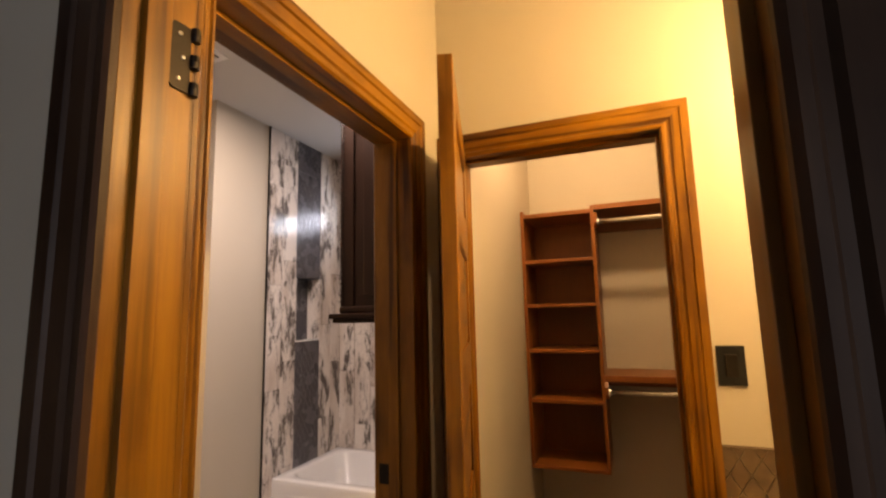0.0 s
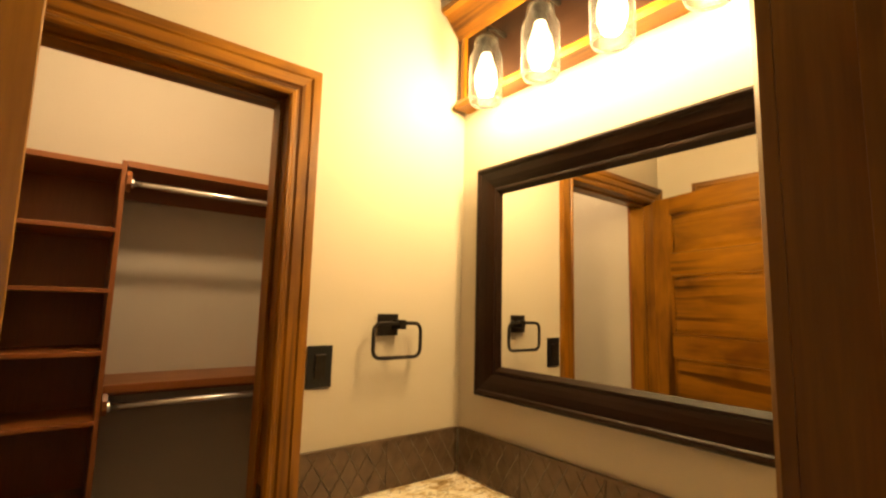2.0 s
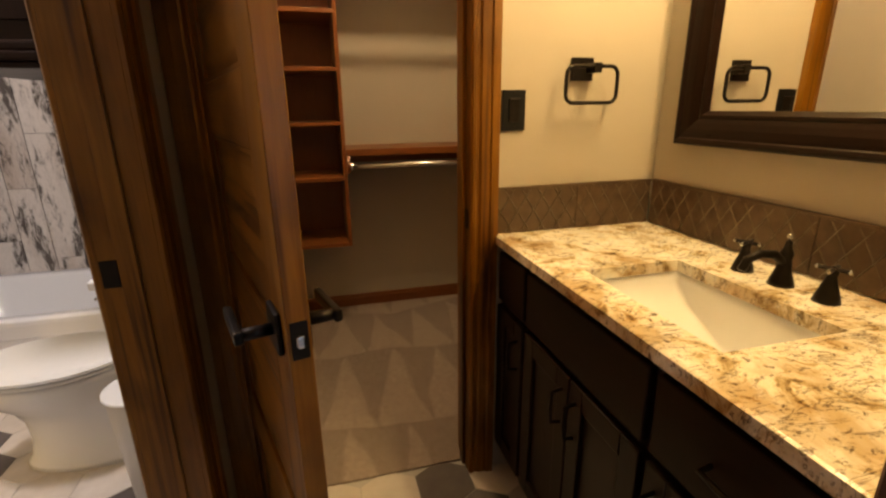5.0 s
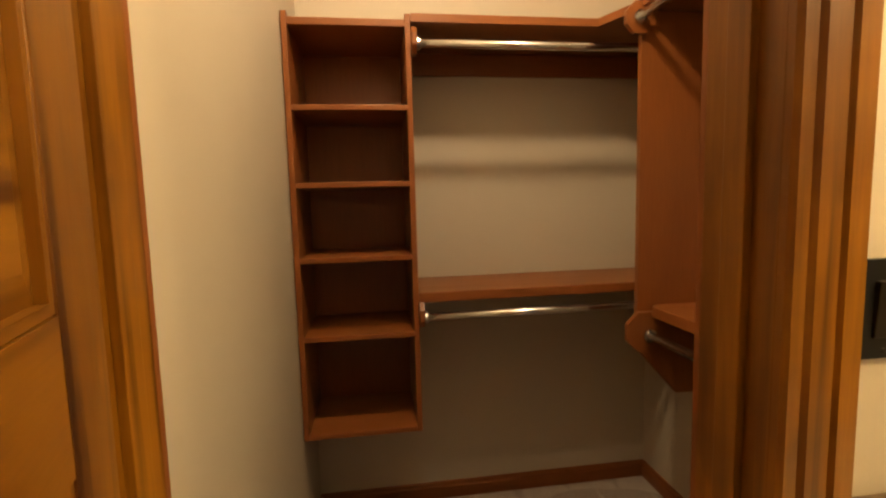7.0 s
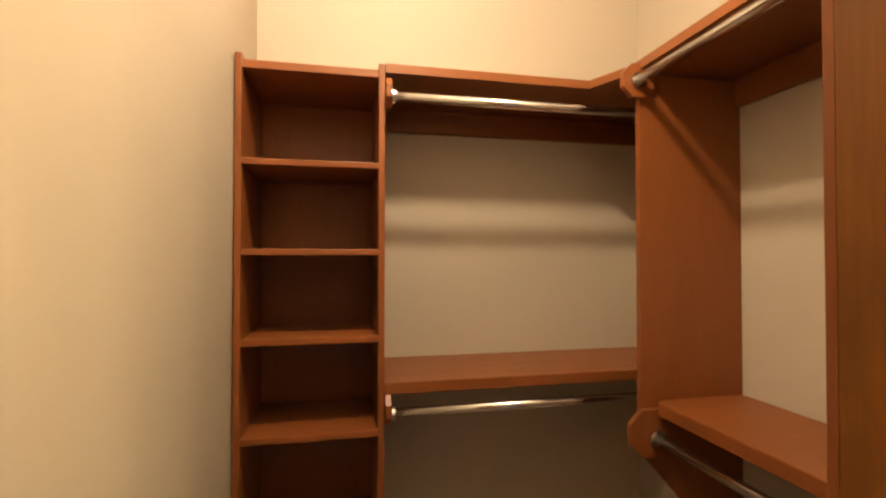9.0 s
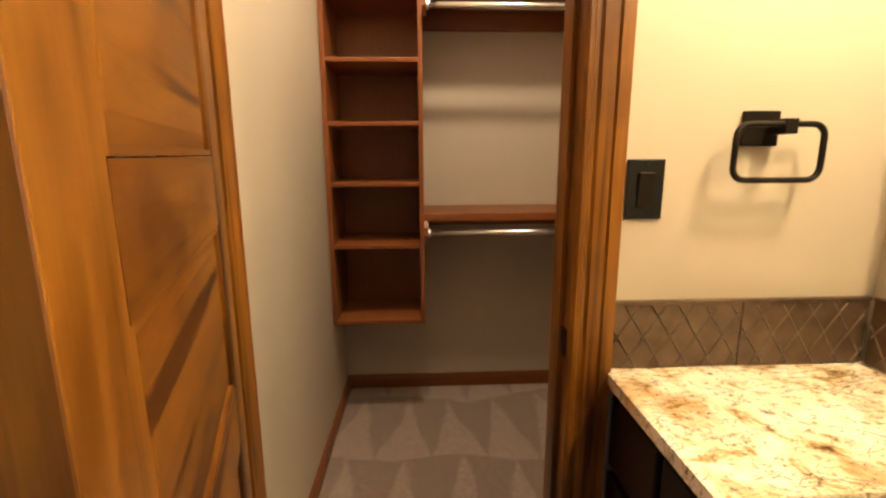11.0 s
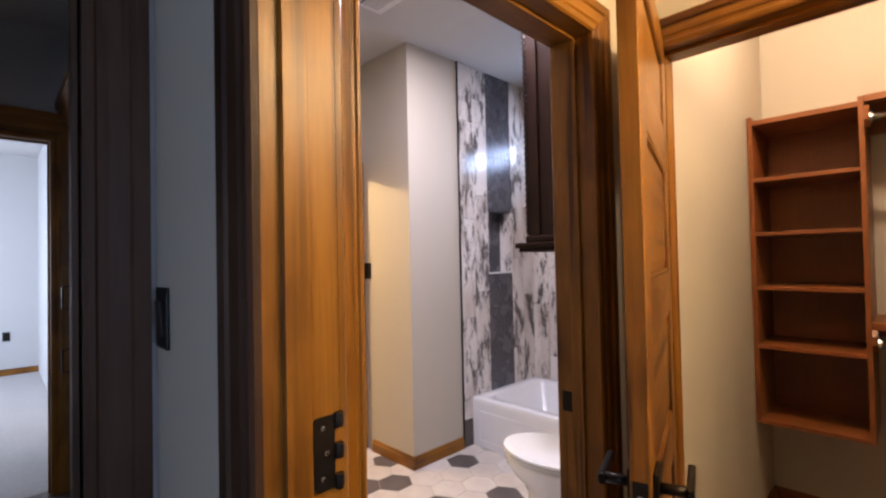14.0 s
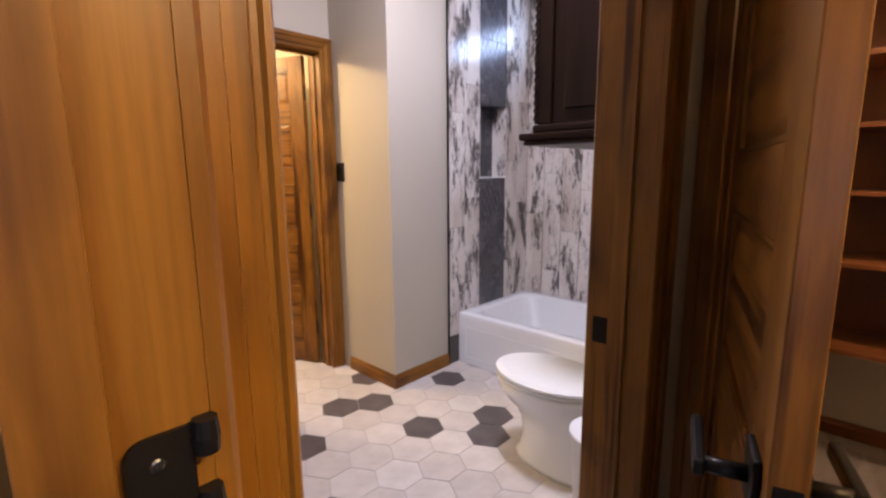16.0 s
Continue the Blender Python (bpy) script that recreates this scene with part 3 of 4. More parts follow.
low = closet_shelf("closet_shelf", [(-0.938, 1.638), (-0.938, 1.27), (0.205, 1.27), (0.205, 1.638)], 1.070, "lower cherry-stained closet shelf against the back wall")
part("front_lip", box(-0.938, 1.258, -0.034, 0.205, 1.270, 0.003, bevel=0.003), CHERRY["x"], low)
part("cleat", box(-0.938, 1.618, -0.105, 0.205, 1.638, -0.0225, bevel=0.003), CHERRY["x"], low)

side = closet_shelf("closet_shelf", [(-0.085, 1.09), (-0.108, 1.084), (-0.117, 1.065), (-0.117, 0.15), (0.205, 0.15), (0.205, 1.09)], 1.018, "lower cherry-stained closet shelf along the side wall with a rounded corner")
part("front_lip", box(-0.128, 0.15, -0.036, -0.117, 1.060, 0.003, bevel=0.003), CHERRY["y"], side)
part("cleat", box(0.185, 0.15, -0.105, 0.205, 1.09, -0.0225, bevel=0.003), CHERRY["y"], side)

pan = thing("closet_divider", (0, 1.10, 0), "cherry-stained upright panel between two closet shelves", "panel")
part("panel", extrude_poly([(-0.165, 1.05), (-0.165, 2.038), (0.205, 2.038), (0.205, 0.676), (-0.005, 0.680), (-0.165, 0.86)], "y", -0.010, 0.010), CHERRY["z"], pan)
for fx, fz, cut in ((-0.178, 2.010, 0.056), (-0.140, 0.925, 0.078)):
    oct_pts = [(fx + cut * math.cos(radians(22.5 + 45 * k)), fz + cut * math.sin(radians(22.5 + 45 * k))) for k in range(8)]
    part("rod_block", extrude_poly(oct_pts, "y", -0.028, -0.010), CHERRY["z"], pan)
# rod blocks on the side of the tower, standing a little in front of it
for fz in (1.978, 0.992):
    block = [(1.268 + 0.045 * math.cos(radians(22.5 + 45 * k)) - 1.27, fz - 0.53 + 0.050 * math.sin(radians(22.5 + 45 * k))) for k in range(8)]
    part("rod_block", extrude_poly(block, "x", TW + 0.0005, TW + 0.018), CHERRY["z"], tower)


def rod(a, b, label):
    r = thing("closet_rod", a, label, "closet rod", "chrome closet rods")
    d = Vector(b) - Vector(a)
    part("bar", tube([(0, 0, 0), d], 0.0155, 16), CHROME, r, smooth=True)
    way = d.normalized()
    for p in (Vector((0, 0, 0)), d):
        q = p + way * (0.010 if p.length < 1e-6 else -0.010)
        part("flange", tube([p, q], 0.024, 16), CHROME, r)


rod((-0.920, 1.25, 1.968), (0.205, 1.25, 1.968), "long polished chrome rod under the upper shelf")
rod((-0.920, 1.25, 0.982), (0.205, 1.25, 0.982), "long polished chrome rod under the lower shelf")
rod((-0.183, 1.072, 2.008), (-0.183, 0.121, 2.008), "polished chrome rod along the closet side wall")
rod((-0.128, 1.072, 0.912), (-0.128, 0.121, 0.912), "low polished chrome rod along the closet side wall")

# ---- panel doors ----


def lever_set(parent, y, z, edge, thick):
    """Lever handles on both faces, and the latch plate on the edge of a leaf that lies along +x."""
    for s in (-1, 1):
        face = s * thick / 2
        lever = part("lever_handle", box(edge - 0.095, face, z - 0.035, edge - 0.030, face + s * 0.009, z + 0.035, bevel=0.003), BRONZE, parent, "oil-rubbed bronze lever with a square plate")
        part("stem", tube([(edge - 0.062, face + s * 0.009, z), (edge - 0.062, face + s * 0.058, z)], 0.010, 12), BRONZE, lever, smooth=True)
        part("grip", moved(box(-0.105, -0.007, -0.011, 0.014, 0.007, 0.011, bevel=0.004), pose(edge - 0.062, face + s * 0.058, z)), BRONZE, lever)
    part("latch_plate", box(edge, -0.013, z - 0.030, edge + 0.002, 0.013, z + 0.030, bevel=0.001), BRONZE, parent)
    part("latch_bolt", box(edge + 0.002, -0.006, z - 0.010, edge + 0.010, 0.006, z + 0.010, bevel=0.003), CHROME, parent)


def panel_door(where, turn, wide, label, tall=2.02):
    """A five-panel alder leaf; it lies along +x from its hinge edge."""
    d = thing("panel_door", where, label, "door", turn=turn)
    t = 0.035
    stile = 0.105
    rails = [(0.0, 0.13), (0.42, 0.53), (0.82, 0.93), (1.22, 1.33), (1.62, 1.73), (tall - 0.09, tall)]
    for x0 in (0.0, wide - stile):
        part("stile", box(x0, -t / 2, 0, x0 + stile, t / 2, tall, bevel=0.002), ALDER["z"], d)
    for z0, z1 in rails:
        part("rail", box(stile, -t / 2, z0, wide - stile, t / 2, z1), ALDER["x"], d)
    for (_, z0), (z1, _) in zip(rails, rails[1:]):
        g = 0.0015
        bm = bmesh.new()
        x0, x1 = stile + g, wide - stile - g
        z0, z1 = z0 + g, z1 - g
        for s in (-1, 1):
            outer = [(x0, s * 0.007, z0), (x1, s * 0.007, z0), (x1, s * 0.007, z1), (x0, s * 0.007, z1)]
            i = 0.030
            inner = [(x0 + i, s * 0.0125, z0 + i), (x1 - i, s * 0.0125, z0 + i), (x1 - i, s * 0.0125, z1 - i), (x0 + i, s * 0.0125, z1 - i)]
            vo, vi = [bm.verts.new(p) for p in outer], [bm.verts.new(p) for p in inner]
            bm.faces.new(vi)
            for k in range(4):
                bm.faces.new((vo[k], vo[(k + 1) % 4], vi[(k + 1) % 4], vi[k]))
            if s < 0:
                first = vo
            else:
                for k in range(4):
                    bm.faces.new((first[k], first[(k + 1) % 4], vo[(k + 1) % 4], vo[k]))
        part("panel", bm, ALDER["x"], d)
        for s in (-1, 1):
            for a0, a1 in ((x0, x0 + 0.008), (x1 - 0.008, x1)):
                part("bead", box(a0, s * 0.0075, z0, a1, s * 0.0165, z1), ALDER["z"], d)
            for h0, h1 in ((z0, z0 + 0.008), (z1 - 0.008, z1)):
                part("bead", box(x0 + 0.008, s * 0.0075, h0, x1 - 0.008, s * 0.0165, h1), ALDER["x"], d)
    lever_set(d, 0, 0.955, wide, t)
    for hz in (0.25, 1.05, 1.80):
        part("hinge", lathe([(0.007, hz - 0.045), (0.007, hz + 0.045)], 12), BRONZE, d)
    return d


leaf_angle = math.degrees(math.atan2(-0.665, 0.195))
panel_door((-1.332, -0.030, 0.012), leaf_angle, 0.70, "open knotty alder panel door beside the closet doorway")
panel_door((-3.845, 0.400, 0.012), 202.0, 0.735, "open knotty alder panel door in the passage")

# ---- vanity ----
vanity = thing("vanity_cabinet", (-0.535, 0, 0), "espresso-stained vanity cabinet with shaker doors under the granite", "cabinet")
part("body", box(0.0, -1.131, 0.10, 0.535, -0.006, 0.70), ESPRESSO["y"], vanity)
part("face_frame", box(0.0, -1.131, 0.7005, 0.020, -0.006, 0.868), ESPRESSO["y"], vanity)
part("toe_kick", box(0.07, -1.131, 0.0, 0.535, -0.006, 0.099), ESPRESSO["y"], vanity)


def shaker(name, y0, y1, z0, z1, rail=0.055):
    if z1 - z0 < 0.2:
        d = part(name, box(-0.019, y0, z0, -0.0005, y1, z1, bevel=0.004), ESPRESSO["y"], vanity)
        return d
    d = part(name, box(-0.010, y0 + 0.01, z0 + 0.01, -0.0005, y1 - 0.01, z1 - 0.01), ESPRESSO["z"], vanity)
    for a0, a1, h0, h1, m in ((y0, y0 + rail, z0, z1, "z"), (y1 - rail, y1, z0, z1, "z"), (y0 + rail, y1 - rail, z0, z0 + rail, "y"), (y0 + rail, y1 - rail, z1 - rail, z1, "y")):
        part("door_frame", box(-0.020, a0, h0, -0.0008, a1, h1, bevel=0.003), ESPRESSO[m], d)
    return d


def pull(door, y, z, upright=True):
    d = 0.048
    pts = [(-0.019, y, z - d), (-0.045, y, z - d * 0.9), (-0.048, y, z), (-0.045, y, z + d * 0.9), (-0.019, y, z + d)] if upright else [(-0.019, y - d, z), (-0.045, y - d * 0.9, z), (-0.048, y, z), (-0.045, y + d * 0.9, z), (-0.019, y + d, z)]
    part("pull", tube(pts, 0.005, 8), BRONZE, door, "bronze bar pull", smooth=True)


pull(shaker("door", -0.205, -0.015, 0.13, 0.665), -0.175, 0.56)
shaker("drawer_front", -0.205, -0.015, 0.685, 0.845)
shaker("drawer_front", -0.735, -0.225, 0.685, 0.845)
pull(shaker("door", -0.477, -0.225, 0.13, 0.665), -0.448, 0.57)
pull(shaker("door", -0.735, -0.483, 0.13, 0.665), -0.512, 0.57)
pull(shaker("drawer_front", -1.115, -0.755, 0.685, 0.845), -0.935, 0.765, False)
pull(shaker("door", -1.115, -0.755, 0.13, 0.665), -0.785, 0.57)

top = thing("countertop", (0, 0, 0.90), "polished cream and gold granite countertop with brown veins", "countertop")
SX0, SX1, SY0, SY1 = -0.478, -0.205, -0.805, -0.385
bm = bmesh.new()
for x0, y0, x1, y1 in ((-0.565, -1.131, SX0, -0.001), (SX1, -1.131, -0.001, -0.001), (SX0, -1.131, SX1, SY0), (SX0, SY1, SX1, -0.001)):
    bx(bm, x0, y0, -0.030, x1, y1, 0.0)
bmesh.ops.remove_doubles(bm, verts=bm.verts, dist=1e-5)
part("slab", bm, GRANITE, top)
part("edge", extrude_poly([(-0.571, -0.002), (-0.565, 0.0), (-0.565, -0.030), (-0.571, -0.028)], "y", -1.131, -0.001), GRANITE, top)

sink = thing("sink", ((SX0 + SX1) / 2, (SY0 + SY1) / 2, 0.87), "white rectangular undermount basin with a sloped floor", "sink")
bm = bmesh.new()
hx, hy = (SX1 - SX0) / 2 + 0.004, (SY1 - SY0) / 2 + 0.004


def rounded(hx, hy, r, z, n=6):
    pts = []
    for cx, cy, a in ((hx - r, hy - r, 0), (-hx + r, hy - r, 90), (-hx + r, -hy + r, 180), (hx - r, -hy + r, 270)):
        for k in range(n + 1):
            ang = radians(a + 90 * k / n)
            pts.append((cx + r * math.cos(ang), cy + r * math.sin(ang), z))
    return pts


def loft(rings, cap_last=True, cap_first=False):
    bm = bmesh.new()
    rv = [[bm.verts.new(p) for p in ring] for ring in rings]
    for a, b in zip(rv, rv[1:]):
        for i in range(len(a)):
            k = (i + 1) % len(a)
            bm.faces.new((a[i], a[k], b[k], b[i]))
    if cap_last:
        bm.faces.new(rv[-1])
    if cap_first:
        bm.faces.new(rv[0])
    return bm


def slid(ring, dy):
    return [(x, y + dy, z) for x, y, z in ring]


basin = loft([rounded(hx + 0.02, hy + 0.02, 0.03, -0.001), rounded(hx, hy, 0.016, -0.001), rounded(hx - 0.003, hy - 0.004, 0.018, -0.025), slid(rounded(hx - 0.008, hy - 0.030, 0.024, -0.07), -0.018), slid(rounded(hx - 0.014, hy - 0.080, 0.030, -0.115), -0.055), slid(rounded(hx - 0.030, hy - 0.115, 0.040, -0.138), -0.075), slid(rounded(0.03, 0.03, 0.025, -0.145), -0.09)])
part("basin", basin, CERAMIC, sink, smooth=True)
part("drain", moved(lathe([(0.0, 0.0), (0.014, 0.001), (0.022, 0.0), (0.022, -0.004)], 20), pose(0, -0.09, -0.1445)), BRONZE, sink, "bronze drain")

faucet = thing("faucet", (-0.115, -0.595, 0.90), "oil-rubbed bronze widespread faucet with cross handles", "faucet")
spout = part("spout", lathe([(0.027, 0), (0.024, 0.01), (0.016, 0.035), (0.012, 0.06), (0.014, 0.075), (0.008, 0.085), (0.006, 0.10), (0.0, 0.105)], 20), BRONZE, faucet, smooth=True)
part("neck", tube([(0, 0, 0.05), (-0.035, 0, 0.074), (-0.075, 0, 0.078), (-0.105, 0, 0.068), (-0.118, 0, 0.046)], 0.0095, 12), BRONZE, spout, smooth=True)
part("tip", lathe([(0.0, 0.105), (0.006, 0.108), (0.006, 0.114), (0.0, 0.118)], 12), CHROME, spout, smooth=True)
for hy_ in (-0.100, 0.100):
    handle = part("handle", moved(lathe([(0.025, 0), (0.022, 0.012), (0.013, 0.040), (0.009, 0.055), (0.011, 0.065), (0.0, 0.078)], 20), pose(0, hy_, 0)), BRONZE, faucet, smooth=True)
    for ang in (20, 110):
        part("cross_arm", moved(tube([(-0.026, 0, 0), (-0.02, 0, 0), (0.02, 0, 0), (0.026, 0, 0)], 0.0045, 8), pose(0, hy_, 0.070, 0, 0, ang)), BRONZE, handle)
    for ang in range(20, 380, 90):
        part("cross_tip", moved(lathe([(0.0, -0.006), (0.006, 0.0), (0.0, 0.006)], 10), pose(0.027 * math.cos(radians(ang)), hy_ + 0.027 * math.sin(radians(ang)), 0.070)), CHROME, handle, smooth=True)


def splash(name, axis, length, m):
    """A run of bronze relief tiles: raised diamond ridges on slabs 0.30 m long."""
    s = thing(name, (0, 0, 0), "brown metallic backsplash tiles with a raised diamond pattern", "backsplash")
    s.matrix_world = m
    high = 0.140
    n = max(1, round(length / 0.30))
    w = length / n
    for k in range(n):
        tile = part("tile", box(k * w + 0.001, -0.010, 0.001, (k + 1) * w - 0.001, -0.001, high, bevel=0.0015), SPLASH, s)
        bm = bmesh.new()
        step = 0.056
        x = k * w - high * 0.6
        while x < (k + 1) * w:
            for d in (1, -1):
                a, b = (x, 0.004), (x + high * 0.6, high - 0.004)
                if d < 0:
                    a, b = (x, high - 0.004), (x + high * 0.6, 0.004)
                lo_x, hi_x = k * w + 0.003, (k + 1) * w - 0.003
                (ax, az), (bx_, bz) = a, b
                if bx_ <= lo_x or ax >= hi_x:
                    continue
                t0, t1 = max(0, (lo_x - ax) / (bx_ - ax)), min(1, (hi_x - ax) / (bx_ - ax))
                p = (ax + t0 * (bx_ - ax), az + t0 * (bz - az))
                q = (ax + t1 * (bx_ - ax), az + t1 * (bz - az))
                h = 0.0022
                v = [bm.verts.new((px + ox, py, pz)) for px, pz in (p, q) for ox, py in ((-h, -0.0098), (0, -0.0125), (h, -0.0098))]
                bm.faces.new((v[0], v[1], v[4], v[3])), bm.faces.new((v[1], v[2], v[5], v[4]))
            x += step
        part("relief", bm, RIDGE, tile)
    part("cap", box(0, -0.013, high, length, -0.001, high + 0.008, bevel=0.002), SPLASH, s)


splash("backsplash", "x", 0.552, pose(-0.565, 0.0, 0.901))
splash("backsplash", "y", 1.118, pose(0.0, -0.0125, 0.901, 0, 0, -90))

# ---- mirror, lights, fittings ----
mir = thing("framed_mirror", (0.0, -0.59, 1.172), "large mirror in a stepped black-brown wooden frame", "mirror")
MW, MH = 0.478, 0.742
prof = [(0, 0.001), (0, 0.030), (0.004, 0.037), (0.011, 0.040), (0.018, 0.038), (0.022, 0.033), (0.030, 0.0325), (0.046, 0.030), (0.062, 0.025), (0.074, 0.020), (0.078, 0.0215), (0.084, 0.021), (0.089, 0.016), (0.096, 0.009), (0.096, 0.001)]
corners = [((-MW, 0), (1, 1)), ((MW, 0), (-1, 1)), ((MW, MH), (-1, -1)), ((-MW, MH), (1, -1))]
for k in range(4):
    (a, da), (b, db) = corners[k], corners[(k + 1) % 4]
    bm = bmesh.new()
    r0 = [bm.verts.new((-v, a[0] + da[0] * u, a[1] + da[1] * u)) for u, v in prof]
    r1 = [bm.verts.new((-v, b[0] + db[0] * u, b[1] + db[1] * u)) for u, v in prof]
    bm.faces.new(r0), bm.faces.new(r1[::-1])
    for i in range(len(prof)):
        j = (i + 1) % len(prof)
        bm.faces.new((r0[i], r0[j], r1[j], r1[i]))
    part("frame_rail", bm, ESPRESSO["y" if k % 2 == 0 else "z"], mir)
part("mirror_glass", box(-0.0075, -MW + 0.092, 0.092, -0.001, MW - 0.092, MH - 0.092), MIRROR, mir, "clear silvered glass")

lightbar = thing("vanity_light", (0.0, -0.57, 2.15), "wooden vanity light box with lit glass jar shades", "wall lamp")
part("backboard", box(-0.035, -0.52, 0.03, -0.001, 0.52, 0.27), ESPRESSO["y"], lightbar)
part("bottom_ledge", extrude_poly([(-0.001, 0.0), (-0.065, 0.0), (-0.072, 0.012), (-0.060, 0.030), (-0.001, 0.030)], "y", -0.545, 0.545), ALDER["y"], lightbar)
part("crown", extrude_poly([(-0.001, 0.27), (-0.040, 0.27), (-0.050, 0.285), (-0.105, 0.345), (-0.125, 0.350), (-0.125, 0.372), (-0.001, 0.372)], "y", -0.56, 0.56), ALDER["y"], lightbar)
for ey in (-0.538, 0.520):
    part("end_board", box(-0.050, ey, 0.03, -0.001, ey + 0.018, 0.27, bevel=0.002), ALDER["z"], lightbar)
for jy in JAR_Y:
    y = jy + 0.57
    arm = part("arm", tube([(-0.035, y, 0.19), (-0.085, y, 0.195), (-0.12, y, 0.185), (-0.12, y, 0.165)], 0.007, 10), BRONZE, lightbar, smooth=True)
    part("socket", moved(lathe([(0.0, 0.160), (0.020, 0.160), (0.022, 0.140), (0.018, 0.095), (0.0, 0.095)], 20), pose(-0.12, y, 0)), BRONZE, arm)
    jar = part("jar_shade", moved(lathe([(0.038, 0.142), (0.0395, 0.118), (0.037, 0.110), (0.050, 0.090), (0.053, 0.072), (0.053, -0.050), (0.048, -0.066), (0.0455, -0.064), (0.0505, -0.050), (0.0505, 0.072), (0.0475, 0.090), (0.0345, 0.110), (0.037, 0.118), (0.0355, 0.142)], 28), pose(-0.12, y, 0)), JAR, lightbar, "lit glass canning jar shade", smooth=True)
    jar.visible_shadow = False
    bulb = part("bulb", moved(lathe([(0.0, -0.045), (0.022, -0.036), (0.034, -0.008), (0.034, 0.024), (0.024, 0.060), (0.014, 0.094)], 20), pose(-0.12, y, 0)), BULB, jar, "lit warm bulb", smooth=True)
    bulb.visible_shadow = False

ring = thing("towel_ring", (-0.300, 0.0, 1.39), "square oil-rubbed bronze towel ring on the wall", "towel ring")
part("mount_plate", box(-0.035, -0.012, -0.033, 0.035, -0.001, 0.033, bevel=0.002), BRONZE, ring)
part("post", box(0.012, -0.058, -0.012, 0.036, -0.012, 0.016, bevel=0.002), BRONZE, ring)
loop = rounded(0.084, 0.051, 0.024, 0.0, 5)
part("loop", tube([(0.010 + x, -0.050, -0.045 + z) for x, z, _ in loop], 0.0058, 10, True), BRONZE, ring, smooth=True)


def switch(where, turn, label, outlet=False):
    s = thing("outlet" if outlet else "light_switch", where, label, "outlet" if outlet else "light switch", turn=turn)
    part("cover_plate", box(-0.037, -0.007, -0.058, 0.037, -0.001, 0.058, bevel=0.002), BLACK, s)
    part("rocker", moved(box(-0.016, -0.004, -0.033, 0.016, 0.004, 0.033, bevel=0.0015), pose(0, -0.008, 0, 4)), BRONZE, s)
    for z in (-0.048, 0.048):
        part("screw", moved(lathe([(0.003, 0), (0.002, 0.001)], 8), pose(0, -0.007, z, 90)), BRONZE, s)


switch((-0.516, 0.0, 1.275), 0, "black rocker switch beside the closet casing")
switch((-1.80, -1.265, 1.289), 0, "black rocker switch on the hall wall")
switch((-3.635, 0.505, 1.31), 0, "black rocker switch beside the passage door")
switch((-9.00, -1.33, 0.50), 90, "black wall outlet above a baseboard", True)

# ---- bathroom ----
tub = thing("bathtub", (-3.147, 1.08, 0.0), "white alcove bathtub with a flat apron", "bathtub")
TL, TB, TZ = 1.59, 0.80, 0.355
part("apron", box(0.0, 0.0, 0.0, TL, 0.030, TZ - 0.020, bevel=0.006), ACRYLIC, tub)
part("apron_panel", box(0.07, -0.0025, 0.055, TL - 0.07, 0.002, TZ - 0.09, bevel=0.006), ACRYLIC, tub)
cx, cy = TL / 2, TB / 2


def shift(ring):
    return [(x + cx, y + cy, z) for x, y, z in ring]


part("shell", loft([shift(rounded(TL / 2, TB / 2, 0.012, TZ - 0.022)), shift(rounded(TL / 2, TB / 2, 0.012, TZ - 0.004)), shift(rounded(TL / 2 - 0.004, TB / 2 - 0.004, 0.012, TZ)), shift(rounded(TL / 2 - 0.075, TB / 2 - 0.075, 0.12, TZ)), shift(rounded(TL / 2 - 0.085, TB / 2 - 0.085, 0.12, TZ - 0.012)), shift(rounded(TL / 2 - 0.13, TB / 2 - 0.12, 0.13, 0.12)), shift(rounded(TL / 2 - 0.20, TB / 2 - 0.18, 0.12, 0.075))]), ACRYLIC, tub, smooth=True)

toilet = thing("toilet", (-1.63, 0.505, 0.0), "white ceramic toilet with a closed lid", "toilet", turn=180.0)


def oval(cx, rx, ry, z, n=36, squash=0.0):
    return [(cx + rx * math.cos(2 * math.pi * k / n), ry * math.sin(2 * math.pi * k / n) * (1 + squash * math.cos(2 * math.pi * k / n)), z) for k in range(n)]


part("pedestal", loft([oval(0.37, 0.262, 0.118, 0.0), oval(0.37, 0.258, 0.114, 0.018), oval(0.368, 0.240, 0.106, 0.045), oval(0.368, 0.228, 0.102, 0.11), oval(0.378, 0.224, 0.106, 0.19), oval(0.405, 0.226, 0.122, 0.245), oval(0.440, 0.246, 0.155, 0.295), oval(0.457, 0.261, 0.177, 0.340), oval(0.458, 0.266, 0.184, 0.372), oval(0.458, 0.266, 0.184, 0.386), oval(0.458, 0.250, 0.170, 0.392)], True, True), CERAMIC, toilet, smooth=True)
part("seat", loft([oval(0.462, 0.255, 0.178, 0.394), oval(0.462, 0.268, 0.190, 0.398), oval(0.462, 0.268, 0.190, 0.408), oval(0.462, 0.255, 0.178, 0.411)], True, True), PLASTIC, toilet)
part("lid", loft([oval(0.462, 0.258, 0.180, 0.412), oval(0.462, 0.270, 0.192, 0.416), oval(0.462, 0.268, 0.190, 0.426), oval(0.460, 0.240, 0.165, 0.434), oval(0.455, 0.10, 0.07, 0.437)], True, True), PLASTIC, toilet)
part("tank", box(0.005, -0.20, 0.39, 0.20, 0.20, 0.73, bevel=0.02), CERAMIC, toilet, smooth=False)
part("tank_lid", box(0.0, -0.21, 0.732, 0.21, 0.21, 0.765, bevel=0.010), CERAMIC, toilet)
